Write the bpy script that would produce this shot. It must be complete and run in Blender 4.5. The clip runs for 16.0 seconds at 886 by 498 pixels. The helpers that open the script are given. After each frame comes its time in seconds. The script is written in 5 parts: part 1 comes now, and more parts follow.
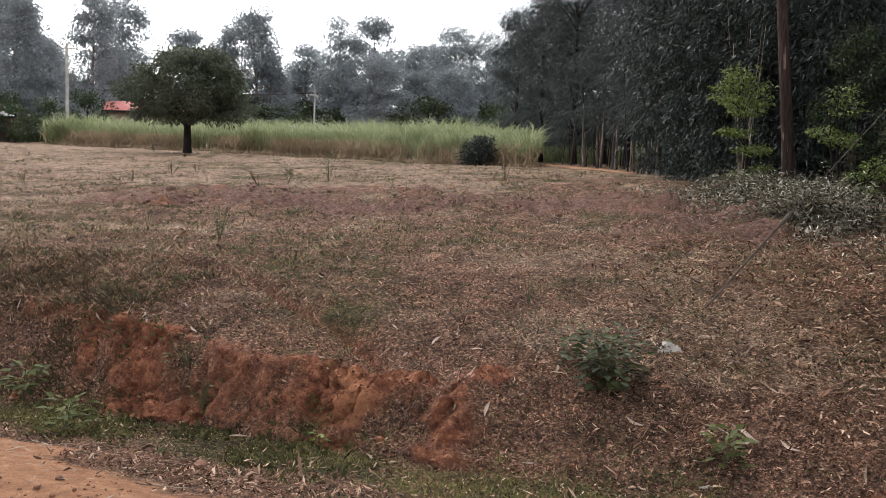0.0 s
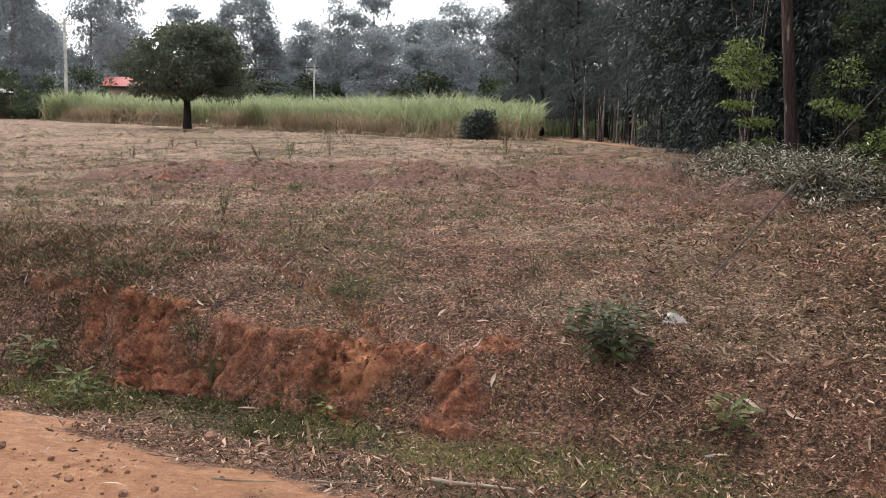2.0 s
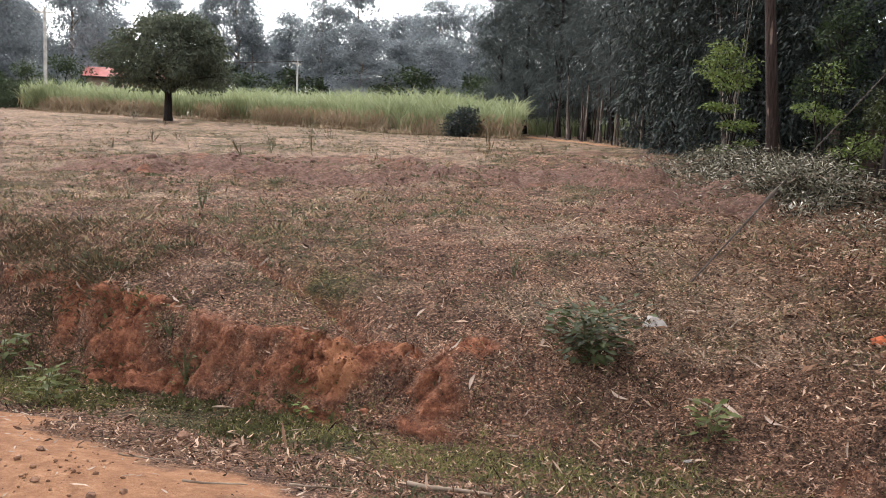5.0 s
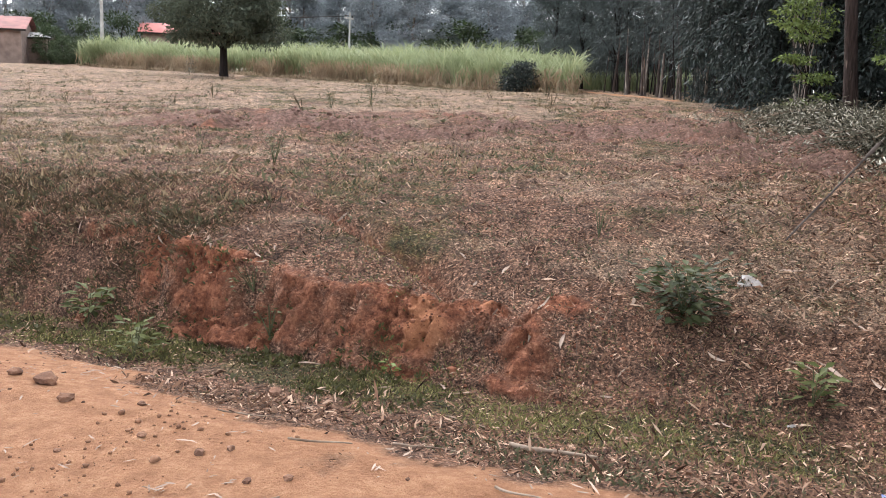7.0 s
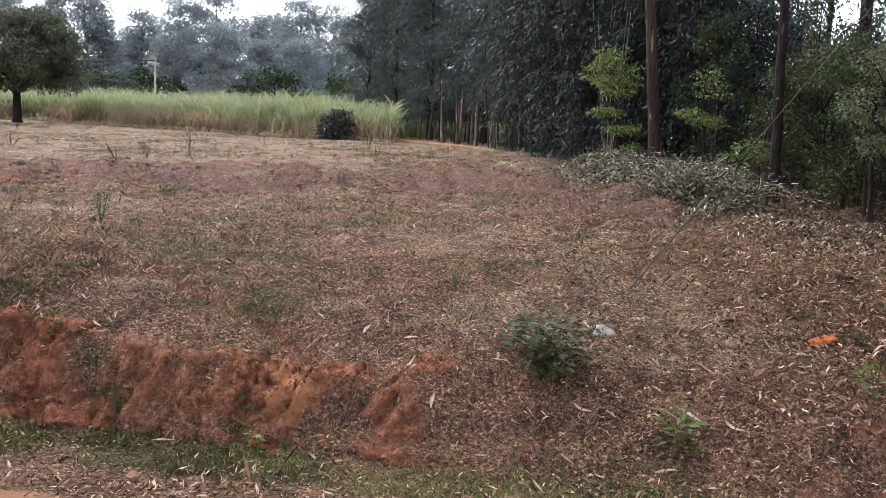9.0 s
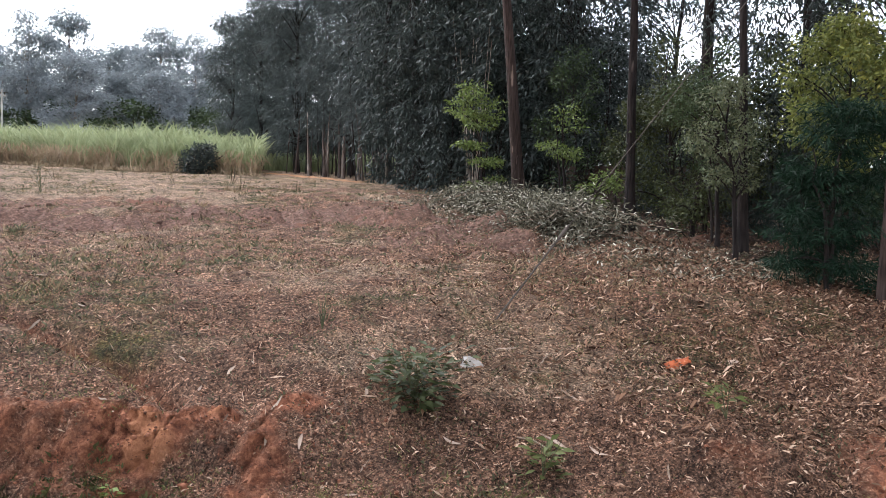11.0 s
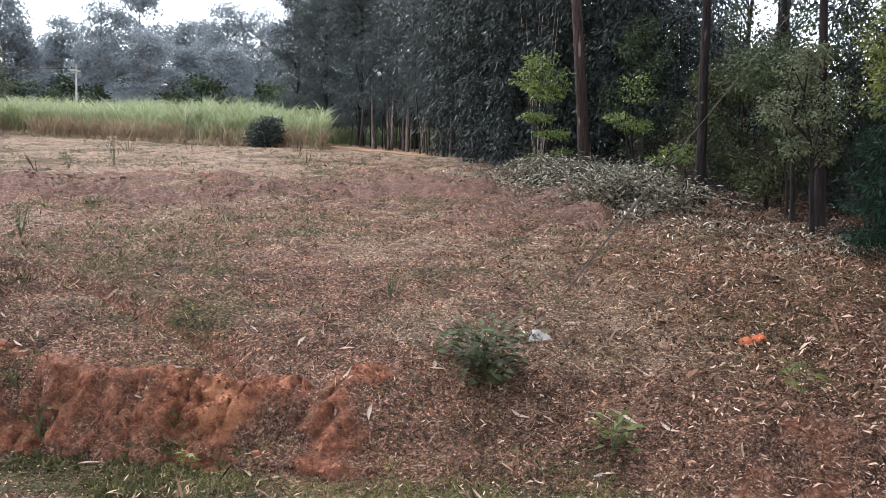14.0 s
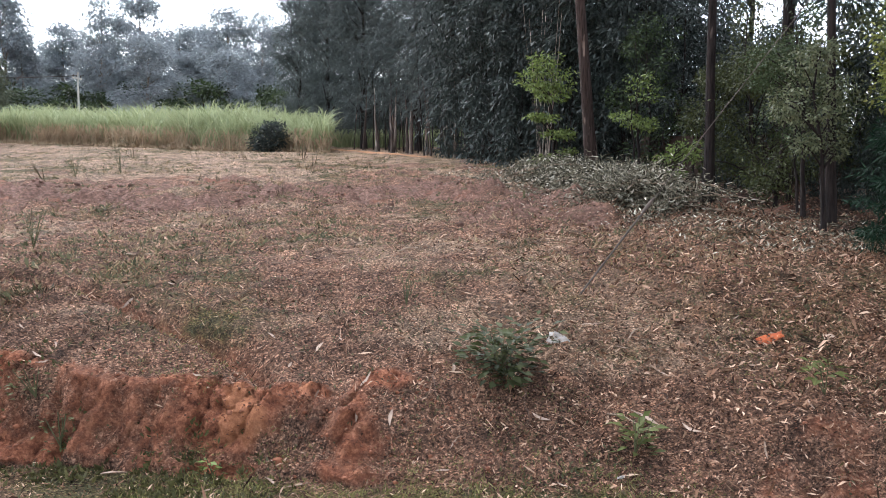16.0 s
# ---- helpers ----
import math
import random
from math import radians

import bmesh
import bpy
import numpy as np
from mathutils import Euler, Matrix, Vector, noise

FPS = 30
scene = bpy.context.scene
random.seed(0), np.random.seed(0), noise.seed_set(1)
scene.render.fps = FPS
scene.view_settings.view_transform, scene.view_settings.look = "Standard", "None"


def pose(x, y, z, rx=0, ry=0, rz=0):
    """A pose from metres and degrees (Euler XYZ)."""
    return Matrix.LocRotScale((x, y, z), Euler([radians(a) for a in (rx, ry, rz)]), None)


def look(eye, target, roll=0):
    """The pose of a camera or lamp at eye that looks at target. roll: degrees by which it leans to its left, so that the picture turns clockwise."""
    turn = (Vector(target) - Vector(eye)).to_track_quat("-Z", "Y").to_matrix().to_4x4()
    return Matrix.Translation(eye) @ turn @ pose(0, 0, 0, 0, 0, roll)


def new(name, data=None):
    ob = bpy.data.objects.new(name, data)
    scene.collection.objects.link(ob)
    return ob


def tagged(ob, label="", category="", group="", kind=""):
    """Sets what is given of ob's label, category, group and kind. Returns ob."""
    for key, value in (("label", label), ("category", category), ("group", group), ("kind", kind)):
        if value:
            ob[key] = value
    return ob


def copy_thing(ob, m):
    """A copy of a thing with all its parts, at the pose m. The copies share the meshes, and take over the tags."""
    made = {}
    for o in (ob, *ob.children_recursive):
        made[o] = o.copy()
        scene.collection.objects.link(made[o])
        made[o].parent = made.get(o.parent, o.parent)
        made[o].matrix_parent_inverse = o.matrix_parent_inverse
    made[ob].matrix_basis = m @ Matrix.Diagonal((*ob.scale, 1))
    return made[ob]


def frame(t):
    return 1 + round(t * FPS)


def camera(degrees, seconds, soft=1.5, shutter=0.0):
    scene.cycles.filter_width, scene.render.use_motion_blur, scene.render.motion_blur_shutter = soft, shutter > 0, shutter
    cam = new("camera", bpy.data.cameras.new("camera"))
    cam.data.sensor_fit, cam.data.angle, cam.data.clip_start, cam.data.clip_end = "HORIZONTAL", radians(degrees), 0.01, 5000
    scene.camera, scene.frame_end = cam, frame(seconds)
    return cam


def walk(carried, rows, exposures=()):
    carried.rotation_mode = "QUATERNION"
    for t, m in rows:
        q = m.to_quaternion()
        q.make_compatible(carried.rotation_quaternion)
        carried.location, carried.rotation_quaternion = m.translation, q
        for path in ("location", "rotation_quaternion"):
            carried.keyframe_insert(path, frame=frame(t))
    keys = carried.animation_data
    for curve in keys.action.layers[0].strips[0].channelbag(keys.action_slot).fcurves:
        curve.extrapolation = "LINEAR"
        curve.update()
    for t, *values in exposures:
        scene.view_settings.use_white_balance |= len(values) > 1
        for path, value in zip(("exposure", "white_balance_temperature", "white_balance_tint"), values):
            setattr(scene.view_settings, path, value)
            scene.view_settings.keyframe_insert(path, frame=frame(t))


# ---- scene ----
cam = camera(53.2, 16.0, 0.55)
PATH = [
    (0, (0.025, 0.345, 1.586), (-0.002, 2.336, 1.395), 1.2),
    (0.5, (0.012, 0.331, 1.587), (-0.005, 2.322, 1.398), 0.9),
    (1, (-0.013, 0.324, 1.574), (-0.03, 2.314, 1.377), 1.1),
    (1.5, (-0.022, 0.308, 1.567), (-0.046, 2.296, 1.344), 0.9),
    (2, (-0.012, 0.326, 1.57), (-0.039, 2.31, 1.323), 0.9),
    (2.5, (-0.003, 0.318, 1.572), (-0.008, 2.303, 1.33), 0.7),
    (3, (-0.006, 0.325, 1.571), (0.008, 2.311, 1.334), 0.8),
    (3.5, (-0.016, 0.327, 1.576), (0.01, 2.313, 1.342), 0.8),
    (5.8, (0.0, 0.42, 1.583), (-0.046, 2.402, 1.32), 3.9),
    (6, (-0.062, 0.422, 1.573), (-0.162, 2.403, 1.312), 3.9),
    (6.5, (-0.208, 0.454, 1.558), (-0.375, 2.426, 1.264), 2.4),
    (7, (-0.276, 0.529, 1.55), (-0.365, 2.496, 1.196), 1.8),
    (7.5, (-0.392, 0.654, 1.554), (-0.483, 2.622, 1.211), 3.3),
    (8, (-0.553, 0.692, 1.571), (-0.564, 2.667, 1.258), 1.5),
    (8.5, (-0.624, 0.659, 1.599), (-0.429, 2.627, 1.302), 0.7),
    (9, (-0.606, 0.663, 1.615), (-0.278, 2.622, 1.375), 1.9),
    (9.5, (-0.58, 0.653, 1.624), (-0.136, 2.594, 1.428), 1.0),
    (10, (-0.567, 0.666, 1.664), (-0.048, 2.592, 1.516), 0.4),
    (10.2, (-0.568, 0.687, 1.633), (-0.034, 2.609, 1.496), 0.7),
    (12.3, (-0.605, 0.616, 1.662), (0.095, 2.476, 1.433), 1.0),
    (12.5, (-0.623, 0.646, 1.637), (0.032, 2.522, 1.412), 1.1),
    (13, (-0.652, 0.622, 1.635), (-0.055, 2.517, 1.404), 0.9),
    (13.5, (-0.65, 0.632, 1.627), (-0.108, 2.543, 1.392), 1.0),
    (14, (-0.605, 0.708, 1.631), (-0.13, 2.638, 1.407), 1.2),
    (14.5, (-0.582, 0.722, 1.629), (-0.152, 2.663, 1.41), 1.7),
    (15, (-0.624, 0.748, 1.634), (-0.214, 2.691, 1.399), 0.5),
    (15.5, (-0.665, 0.732, 1.65), (-0.228, 2.671, 1.424), -0.2),
    (16, (-0.697, 0.738, 1.649), (-0.228, 2.669, 1.427), 0.2),
]
EXPOSURES = [(0, 1.58, 6500, 10), (0.5, 1.6, 6500, 10), (3.5, 2.0, 6500, 10), (6, 1.92, 6500, 10), (6.5, 1.85, 6500, 10), (7, 2.18, 6250, 10), (7.5, 2.45, 6050, 10), (8, 2.05, 6200, 10), (9, 2.0, 6180, 10), (10, 2.0, 6180, 10), (12.5, 2.22, 5980, 10), (16, 2.18, 5980, 10)]
walk(cam, [(t, look(eye, target, roll)) for t, eye, target, roll in PATH], EXPOSURES)

# ---- world, sun, exposure ----
world = bpy.data.worlds.new("overcast_sky")
scene.world = world
world.use_nodes = True
wn = world.node_tree.nodes
sky = wn.new("ShaderNodeTexSky")
sky.sky_type, sky.sun_disc = "NISHITA", False
sky.sun_elevation, sky.sun_rotation = radians(52), radians(338)
sky.air_density, sky.dust_density, sky.ozone_density = 1.0, 2.0, 1.0
cloud = wn.new("ShaderNodeHueSaturation")
cloud.inputs["Saturation"].default_value = 0.30
world.node_tree.links.new(sky.outputs[0], cloud.inputs["Color"])
world.node_tree.links.new(cloud.outputs[0], wn["Background"].inputs["Color"])
wn["Background"].inputs["Strength"].default_value = 0.15
sun = new("sun", bpy.data.lights.new("sun", "SUN"))
sun.data.energy, sun.data.angle, sun.data.color = 0.3, radians(25), (1.0, 0.95, 0.88)
sun.matrix_world = look((-8.5, 21, 29), (0, 0, 0))

# ---- small tools ----
CA, SA = 0.94, 0.342  # the road runs about twenty degrees off the x axis
UP = Vector((0, 0, 1))


def grain(x, y, seed):
    """Smooth lattice noise, 0 to 1, over numpy arrays."""
    x, y = np.asarray(x, float), np.asarray(y, float)
    xi, yi = np.floor(x).astype(np.int64), np.floor(y).astype(np.int64)
    fx, fy = x - xi, y - yi
    fx, fy = fx * fx * (3 - 2 * fx), fy * fy * (3 - 2 * fy)

    def lattice(a, b):
        k = (a * 374761393 + b * 668265263 + seed * 144665) & 0xFFFFFFFF
        k = ((k ^ (k >> 13)) * 1274126177) & 0xFFFFFFFF
        return ((k ^ (k >> 16)) & 0xFFFF) / 65535.0

    low = lattice(xi, yi) * (1 - fx) + lattice(xi + 1, yi) * fx
    high = lattice(xi, yi + 1) * (1 - fx) + lattice(xi + 1, yi + 1) * fx
    return low * (1 - fy) + high * fy


def rough(x, y, size, seed, octaves=3):
    """Fractal noise about 0, features of the given size in metres."""
    total, amp, norm = 0.0, 1.0, 0.0
    for k in range(octaves):
        total = total + amp * (grain(np.asarray(x) / size + 17.3 * k, np.asarray(y) / size - 9.1 * k, seed + k) - 0.5)
        norm, amp, size = norm + amp, amp * 0.5, size * 0.47
    return 2 * total / norm


def ease(v, a, b):
    t = np.clip((v - a) / (b - a), 0, 1)
    return t * t * (3 - 2 * t)


def road_axes(x, y):
    return x * CA - y * SA, x * SA + y * CA


V_FAR = (8, 10, 13, 17, 22, 30, 36, 45, 60, 120, 400, 4000)
Z_FAR = (0.69, 0.76, 0.90, 1.07, 1.27, 1.5, 1.62, 1.78, 1.95, 2.3, 2.6, 2.6)


# the cut bank along the road: width of its face and height of its lip
FACE_U = (-9.0, -5.3, -4.9, -4.6, -3.4, -2.9, -2.4, -1.85, -1.0, 0.1, 0.55, 1.2, 1.7, 2.6)
FACE_W = (0.62, 0.58, 0.46, 0.36, 0.36, 0.42, 0.46, 0.50, 0.90, 0.90, 0.42, 0.42, 0.60, 0.90)
FACE_Z = (0.40, 0.36, 0.32, 0.30, 0.14, 0.10, 0.06, 0.08, 0.10, 0.12, 0.00, 0.00, 0.02, 0.06)
# the edge of the wood floor, by its distance up the field
WOOD_LINE = (5.3, 5.35, 5.55, 6.1, 6.7, 7.2)
# a washed-out rill running down to the bank, from the field to the lip
RILL = ((-2.6, 8.75), (-1.78, 8.1), (-1.41, 7.72), (-0.96, 7.18), (-0.67, 6.91), (-0.48, 6.63))


def rill_mask(x, y):
    best = np.full(np.shape(x), 9.0)
    for (x0, y0), (x1, y1) in zip(RILL[:-1], RILL[1:]):
        dx, dy = x1 - x0, y1 - y0
        t = np.clip(((x - x0) * dx + (y - y0) * dy) / (dx * dx + dy * dy), 0, 1)
        best = np.minimum(best, np.hypot(x - x0 - t * dx, y - y0 - t * dy))
    return np.exp(-((best + 0.05 * rough(x, y, 0.25, 63, 2)) / 0.10) ** 2)


def bank_masks(x, y):
    """How far a spot belongs to the road, the ditch, the bare red bank, the dug strip."""
    u, v = road_axes(x, y)
    wob = rough(x, y, 0.9, 3)
    fine = rough(x, y, 0.28, 13)
    edge = np.interp(u, (-8, -6, -4, -2.9, -2, 3), (-1.1, -0.9, -0.5, 0.0, 0.1, 0.1))
    road = 1 - ease(v + 0.42 * wob + 0.26 * fine + edge, 3.3, 4.3)
    # the footpath at the field's far corner
    road = np.maximum(road, 0.9 * np.exp(-(((x - 4.5 + 0.15 * (y - 33)) / 0.4) ** 2)) * ease(y, 26, 29) * (1 - ease(y, 37, 41)))
    ditch = ease(v + 0.25 * fine + 0.2 * wob, 4.55, 5.0) * (1 - ease(v + 0.2 * wob, 5.35, 5.8))
    # the bare cut face, its patches of open red earth and the two small scars above it
    w = v + 0.10 * wob + 0.08 * fine
    top = 5.42 + np.interp(u, FACE_U, FACE_W)
    face = ease(w, 5.36, 5.46) * (1 - ease(w, top + 0.02, top + 0.16))
    bare = np.interp(u, (-7.5, -6.2, -5.7, -5.1, -4.7, -4.52, -3.3, -2.5, -1.7, -1.3, -0.5, 0.35, 0.6, 1.15, 1.35, 1.65, 1.85, 2.6, 4), (-0.4, 0.1, 0.30, 0.12, 0.1, 0.85, 0.62, 0.16, 0.08, -0.05, -0.3, -0.2, 0.42, 0.42, 0.0, 0.4, 0.4, -0.1, -0.3))
    low = 0.8 * np.exp(-((u + 2.3) ** 2) / 0.4) * (1 - ease(w, 5.42, 5.52)) + 0.8 * np.exp(-(((u + 2.75) / 0.22) ** 2)) * ease(w, 5.55, 5.65)
    scar = np.exp(-(((u + 2.38) / 0.12) ** 2 + ((v - 5.93) / 0.06) ** 2)) + np.exp(-(((u + 1.9) / 0.17) ** 2 + ((v - 6.08) / 0.09) ** 2))
    spots = np.clip(bare + low + 0.8 * rough(x, y, 0.4, 11) + 0.6 * fine, 0, 1)
    red_spots = np.clip(face * spots + 1.2 * scar * (1 + fine), 0, 1)
    w = v + 1.1 * wob + 1.6 * rough(x, y, 3.1, 19)
    dug = ease(w, 10.2, 12.2) * (1 - ease(w, 14.5, 17.5)) * ease(u + 1.5 * wob, -14.0, -9.0) * np.clip(0.75 + 1.6 * rough(x, y, 1.4, 23), 0.1, 1)
    return road, ditch, red_spots, dug


# lumps of ochre earth standing out of the bank: x, y, radius, height
OCHRE = ((-0.66, 6.36, 0.11, 0.07), (-0.56, 6.22, 0.09, 0.08), (-0.74, 6.24, 0.06, 0.05), (-0.24, 6.40, 0.05, 0.02))
MOUNDS = ((2.85, 5.38, 0.2, 0.10), (3.1, 13.7, 0.55, 0.22), (3.9, 12.3, 0.4, 0.15), (2.9, 16.0, 0.9, 0.18), (3.65, 11.0, 0.33, 0.18), (2.4, 19.0, 1.2, 0.14), (4.2, 18.2, 0.8, 0.16), (-1.0, 15.5, 0.5, 0.14), (-3.0, 15.0, 0.6, 0.16), (-9.6, 36.0, 0.5, 0.25))


def height(x, y):
    """The ground's height."""
    x, y = np.asarray(x, float), np.asarray(y, float)
    u, v = road_axes(x, y)
    v = v + 0.10 * rough(x, y, 1.3, 5, 2) * ease(v, 4.6, 5.2) * (1 - ease(v, 7, 8))
    road, ditch, red, dug = bank_masks(x, y)
    # gullies and buttresses that run down the cut face
    steep = ease(v, 5.3, 5.5) * (1 - ease(v, 6.2, 6.7)) * (0.25 + 0.75 * ease(-u, 1.2, 2.4) * (1 - ease(-u, 4.9, 5.6)) + 0.6 * np.exp(-(((u - 1.0) / 0.5) ** 2)))
    flute = 0.13 * np.abs(rough(u, v * 0.25, 0.46, 52, 2)) + 0.08 * np.abs(rough(u + 0.2 * v, v * 0.3, 0.17, 54, 2))
    v = v - steep * (flute - 0.05) - steep * 0.05 * rough(x, y, 0.13, 56, 2)
    k = np.clip((u + 5) / 5.0, 0, 1)
    wide, lip, crest = np.interp(u, FACE_U, FACE_W), np.interp(u, FACE_U, FACE_Z), 0.56 - 0.32 * k
    top = 5.42 + wide
    z = np.interp(v, (-4000, -400, -6, 3.5, 4.5, 5.1, 5.42), (-3, -3, 0, 0.03, -0.2, -0.30, -0.30))
    s = np.clip((v - 5.42) / wide, 0, 1)
    curve = np.interp(s, (0, 0.06, 0.3, 0.5, 0.82, 0.94, 1), (0, 0.10, 0.24, 0.52, 0.90, 1.0, 1.0))
    cut = ease(-u, 1.0, 2.0) * (1 - ease(-u, 5.2, 5.8)) + np.exp(-(((u - 1.0) / 0.5) ** 2))
    s = s + (curve - s) * np.clip(cut, 0, 1)
    z = np.where(v > 5.42, -0.30 + (lip + 0.30) * s, z)
    z = np.where(v > top, lip + (crest - lip) * np.clip((v - top) / np.maximum(6.75 - top, 0.05), 0, 1), z)
    z = np.where(v > 6.75, crest + (0.69 - crest) * np.clip((v - 6.75) / 1.25, 0, 1), z)
    z = np.where(v > 8, np.interp(v, V_FAR, Z_FAR), z)
    z = z + 0.019 * np.clip(-u - 13, 0, 60) * ease(v, 20, 32)
    near = 1 - ease(v, 60, 90)
    z = z + 0.035 * rough(x, y, 1.7, 21) * near * (1 - 0.7 * road)
    z = z + (0.022 * rough(x, y, 0.32, 31, 3) * (1 - 0.75 * road) + 0.006 * rough(x, y, 0.09, 33, 2)) * near
    z = z + dug * (0.20 * rough(x, y, 0.75, 41, 3) + 0.24 * np.abs(rough(x, y, 0.36, 43, 3)) - 0.08)
    z = z + 0.05 * rough(x, y, 0.5, 45, 3) * ease(v, 7.5, 9) * near + 0.03 * rough(x, y, 0.16, 47, 2) * ease(v, 6.3, 7) * (1 - ease(v, 16, 24))
    z = z - 0.15 * rill_mask(x, y)
    lump = rough(u, v * 0.6, 0.2, 51, 3)
    crack = np.exp(-((rough(u, v * 0.6, 0.2, 59, 2) / 0.07) ** 2))
    z = z + red * (0.055 * lump - 0.035 * crack + 0.045 * np.abs(rough(u, v * 0.7, 0.085, 57, 3)))
    for mx, my, r, h in MOUNDS + OCHRE:
        z = z + h * np.exp(-((x - mx) ** 2 + (y - my) ** 2) / (r * r) * (1 + 0.5 * rough(x, y, 0.4, 61, 2)))
    return z


def bank_push(x, y, z):
    """Crumbling lumps, ledges and cracks of the open earth stand out of the cut face or cut into it."""
    u, v = road_axes(x, y)
    road, ditch, red, dug = bank_masks(x, y)
    wall = np.clip(1.3 * red, 0, 1) * (1 - dug) * (1 - ease(v, 6.4, 6.8))
    flow = z + 0.25 * v
    out = 0.09 * rough(u, flow * 0.55, 0.30, 121, 2) + 0.075 * (0.5 - np.abs(rough(u + 0.3 * flow, flow, 0.13, 123, 2))) + 0.035 * (0.5 - np.abs(rough(u, flow, 0.06, 125, 2)))
    out = out - 0.07 * np.exp(-((rough(u - 0.4 * flow, flow * 0.5, 0.24, 127, 2) / 0.07) ** 2))
    return x - SA * out * wall, y - CA * out * wall, z + 0.45 * out * wall


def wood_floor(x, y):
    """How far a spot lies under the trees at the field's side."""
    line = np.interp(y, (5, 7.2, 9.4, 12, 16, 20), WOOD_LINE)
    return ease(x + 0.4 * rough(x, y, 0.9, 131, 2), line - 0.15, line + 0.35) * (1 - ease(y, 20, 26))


def spot(x, y):
    return float(height(np.array([x]), np.array([y]))[0])


def fast_mesh(name, verts, faces, mats, smooth=False):
    """A mesh from numpy arrays; faces all have one number of corners."""
    me = bpy.data.meshes.new(name)
    n, k = faces.shape
    me.vertices.add(len(verts))
    me.vertices.foreach_set("co", np.ascontiguousarray(verts, np.float32).ravel())
    me.loops.add(n * k)
    me.loops.foreach_set("vertex_index", np.ascontiguousarray(faces, np.int32).ravel())
    me.polygons.add(n)
    me.polygons.foreach_set("loop_start", np.arange(0, n * k, k, dtype=np.int32))
    if smooth:
        me.polygons.foreach_set("use_smooth", np.ones(n, bool))
    me.update(calc_edges=True)
    for m in mats if isinstance(mats, (list, tuple)) else [mats]:
        me.materials.append(m)
    return me


def part_of(name, me, parent=None, label=""):
    ob = new(name, me)
    if parent is not None:
        ob.parent = parent
    return tagged(ob, label) if label else ob


def part(name, bm, material, parent, label=""):
    me = bpy.data.meshes.new(name)
    bm.normal_update()
    bm.to_mesh(me)
    bm.free()
    me.materials.append(material)
    return part_of(name, me, parent, label)


def thing(name, place, label, category, group="", kind="", turn=0.0):
    ob = new(name)
    ob.empty_display_size = 0.1
    ob.matrix_basis = Matrix.Translation(place) @ Matrix.Rotation(turn, 4, "Z")
    return tagged(ob, label, category, group, kind)


def unit(a):
    return a / np.maximum(np.linalg.norm(a, axis=-1, keepdims=True), 1e-9)


LEAF = (np.array([(0, 0, 0), (-0.5, 0.42, 0.06), (0, 1, -0.1), (0.5, 0.42, 0.06), (0, 0.5, -0.02)]), np.array([(0, 4, 2, 1), (0, 3, 2, 4)]))
SICKLE = (np.array([(0, 0, 0), (-0.45, 0.35, 0.02), (-0.2, 0.72, 0.05), (0.45, 1, 0.0), (0.45, 0.68, 0.05), (0.5, 0.3, 0.02)]), np.array([(0, 5, 4, 1), (1, 4, 3, 2)]))
SLIVER = (np.array([(0, 0, 0), (-0.5, 0.5, 0), (0, 1, 0), (0.5, 0.5, 0)]), np.array([(0, 3, 2, 1)]))
CURL = (np.array([(-0.18, 0, 0.02), (0.18, 0, 0.02), (-0.42, 0.3, 0.1), (0.5, 0.34, 0.02), (-0.75, 0.66, 0.14), (0.3, 0.72, 0.05), (0.5, 1.0, 0.02), (0.65, 0.99, 0.02)]), np.array([(0, 1, 3, 2), (2, 3, 5, 4), (4, 5, 7, 6)]))
BLADE = (np.array([(-0.3, 0, 0), (0.3, 0, 0), (-0.5, 0.45, 0.05), (0.5, 0.45, 0.05), (-0.4, 0.8, -0.08), (0.4, 0.8, -0.08), (0, 1.0, -0.3), (0.02, 1.0, -0.3)]), np.array([(0, 1, 3, 2), (2, 3, 5, 4), (4, 5, 7, 6)]))


def leaves(shape, at, along, flat, length, width):
    """Many copies of one leaf shape in one mesh: base points, directions, face normals, sizes."""
    tv, tf = shape
    y = unit(along)
    x = unit(np.cross(y, flat))
    z = np.cross(x, y)
    length, width = np.broadcast_to(length, len(at))[:, None, None], np.broadcast_to(width, len(at))[:, None, None]
    v = at[:, None] + x[:, None] * tv[None, :, :1] * width + y[:, None] * tv[None, :, 1:2] * length + z[:, None] * tv[None, :, 2:] * length
    f = tf[None] + (np.arange(len(at)) * len(tv))[:, None, None]
    return v.reshape(-1, 3), f.reshape(-1, tf.shape[1])


def merged(*pairs):
    vs, fs, base = [], [], 0
    for v, f in pairs:
        vs.append(v)
        fs.append(f + base)
        base += len(v)
    return np.concatenate(vs), np.concatenate(fs)


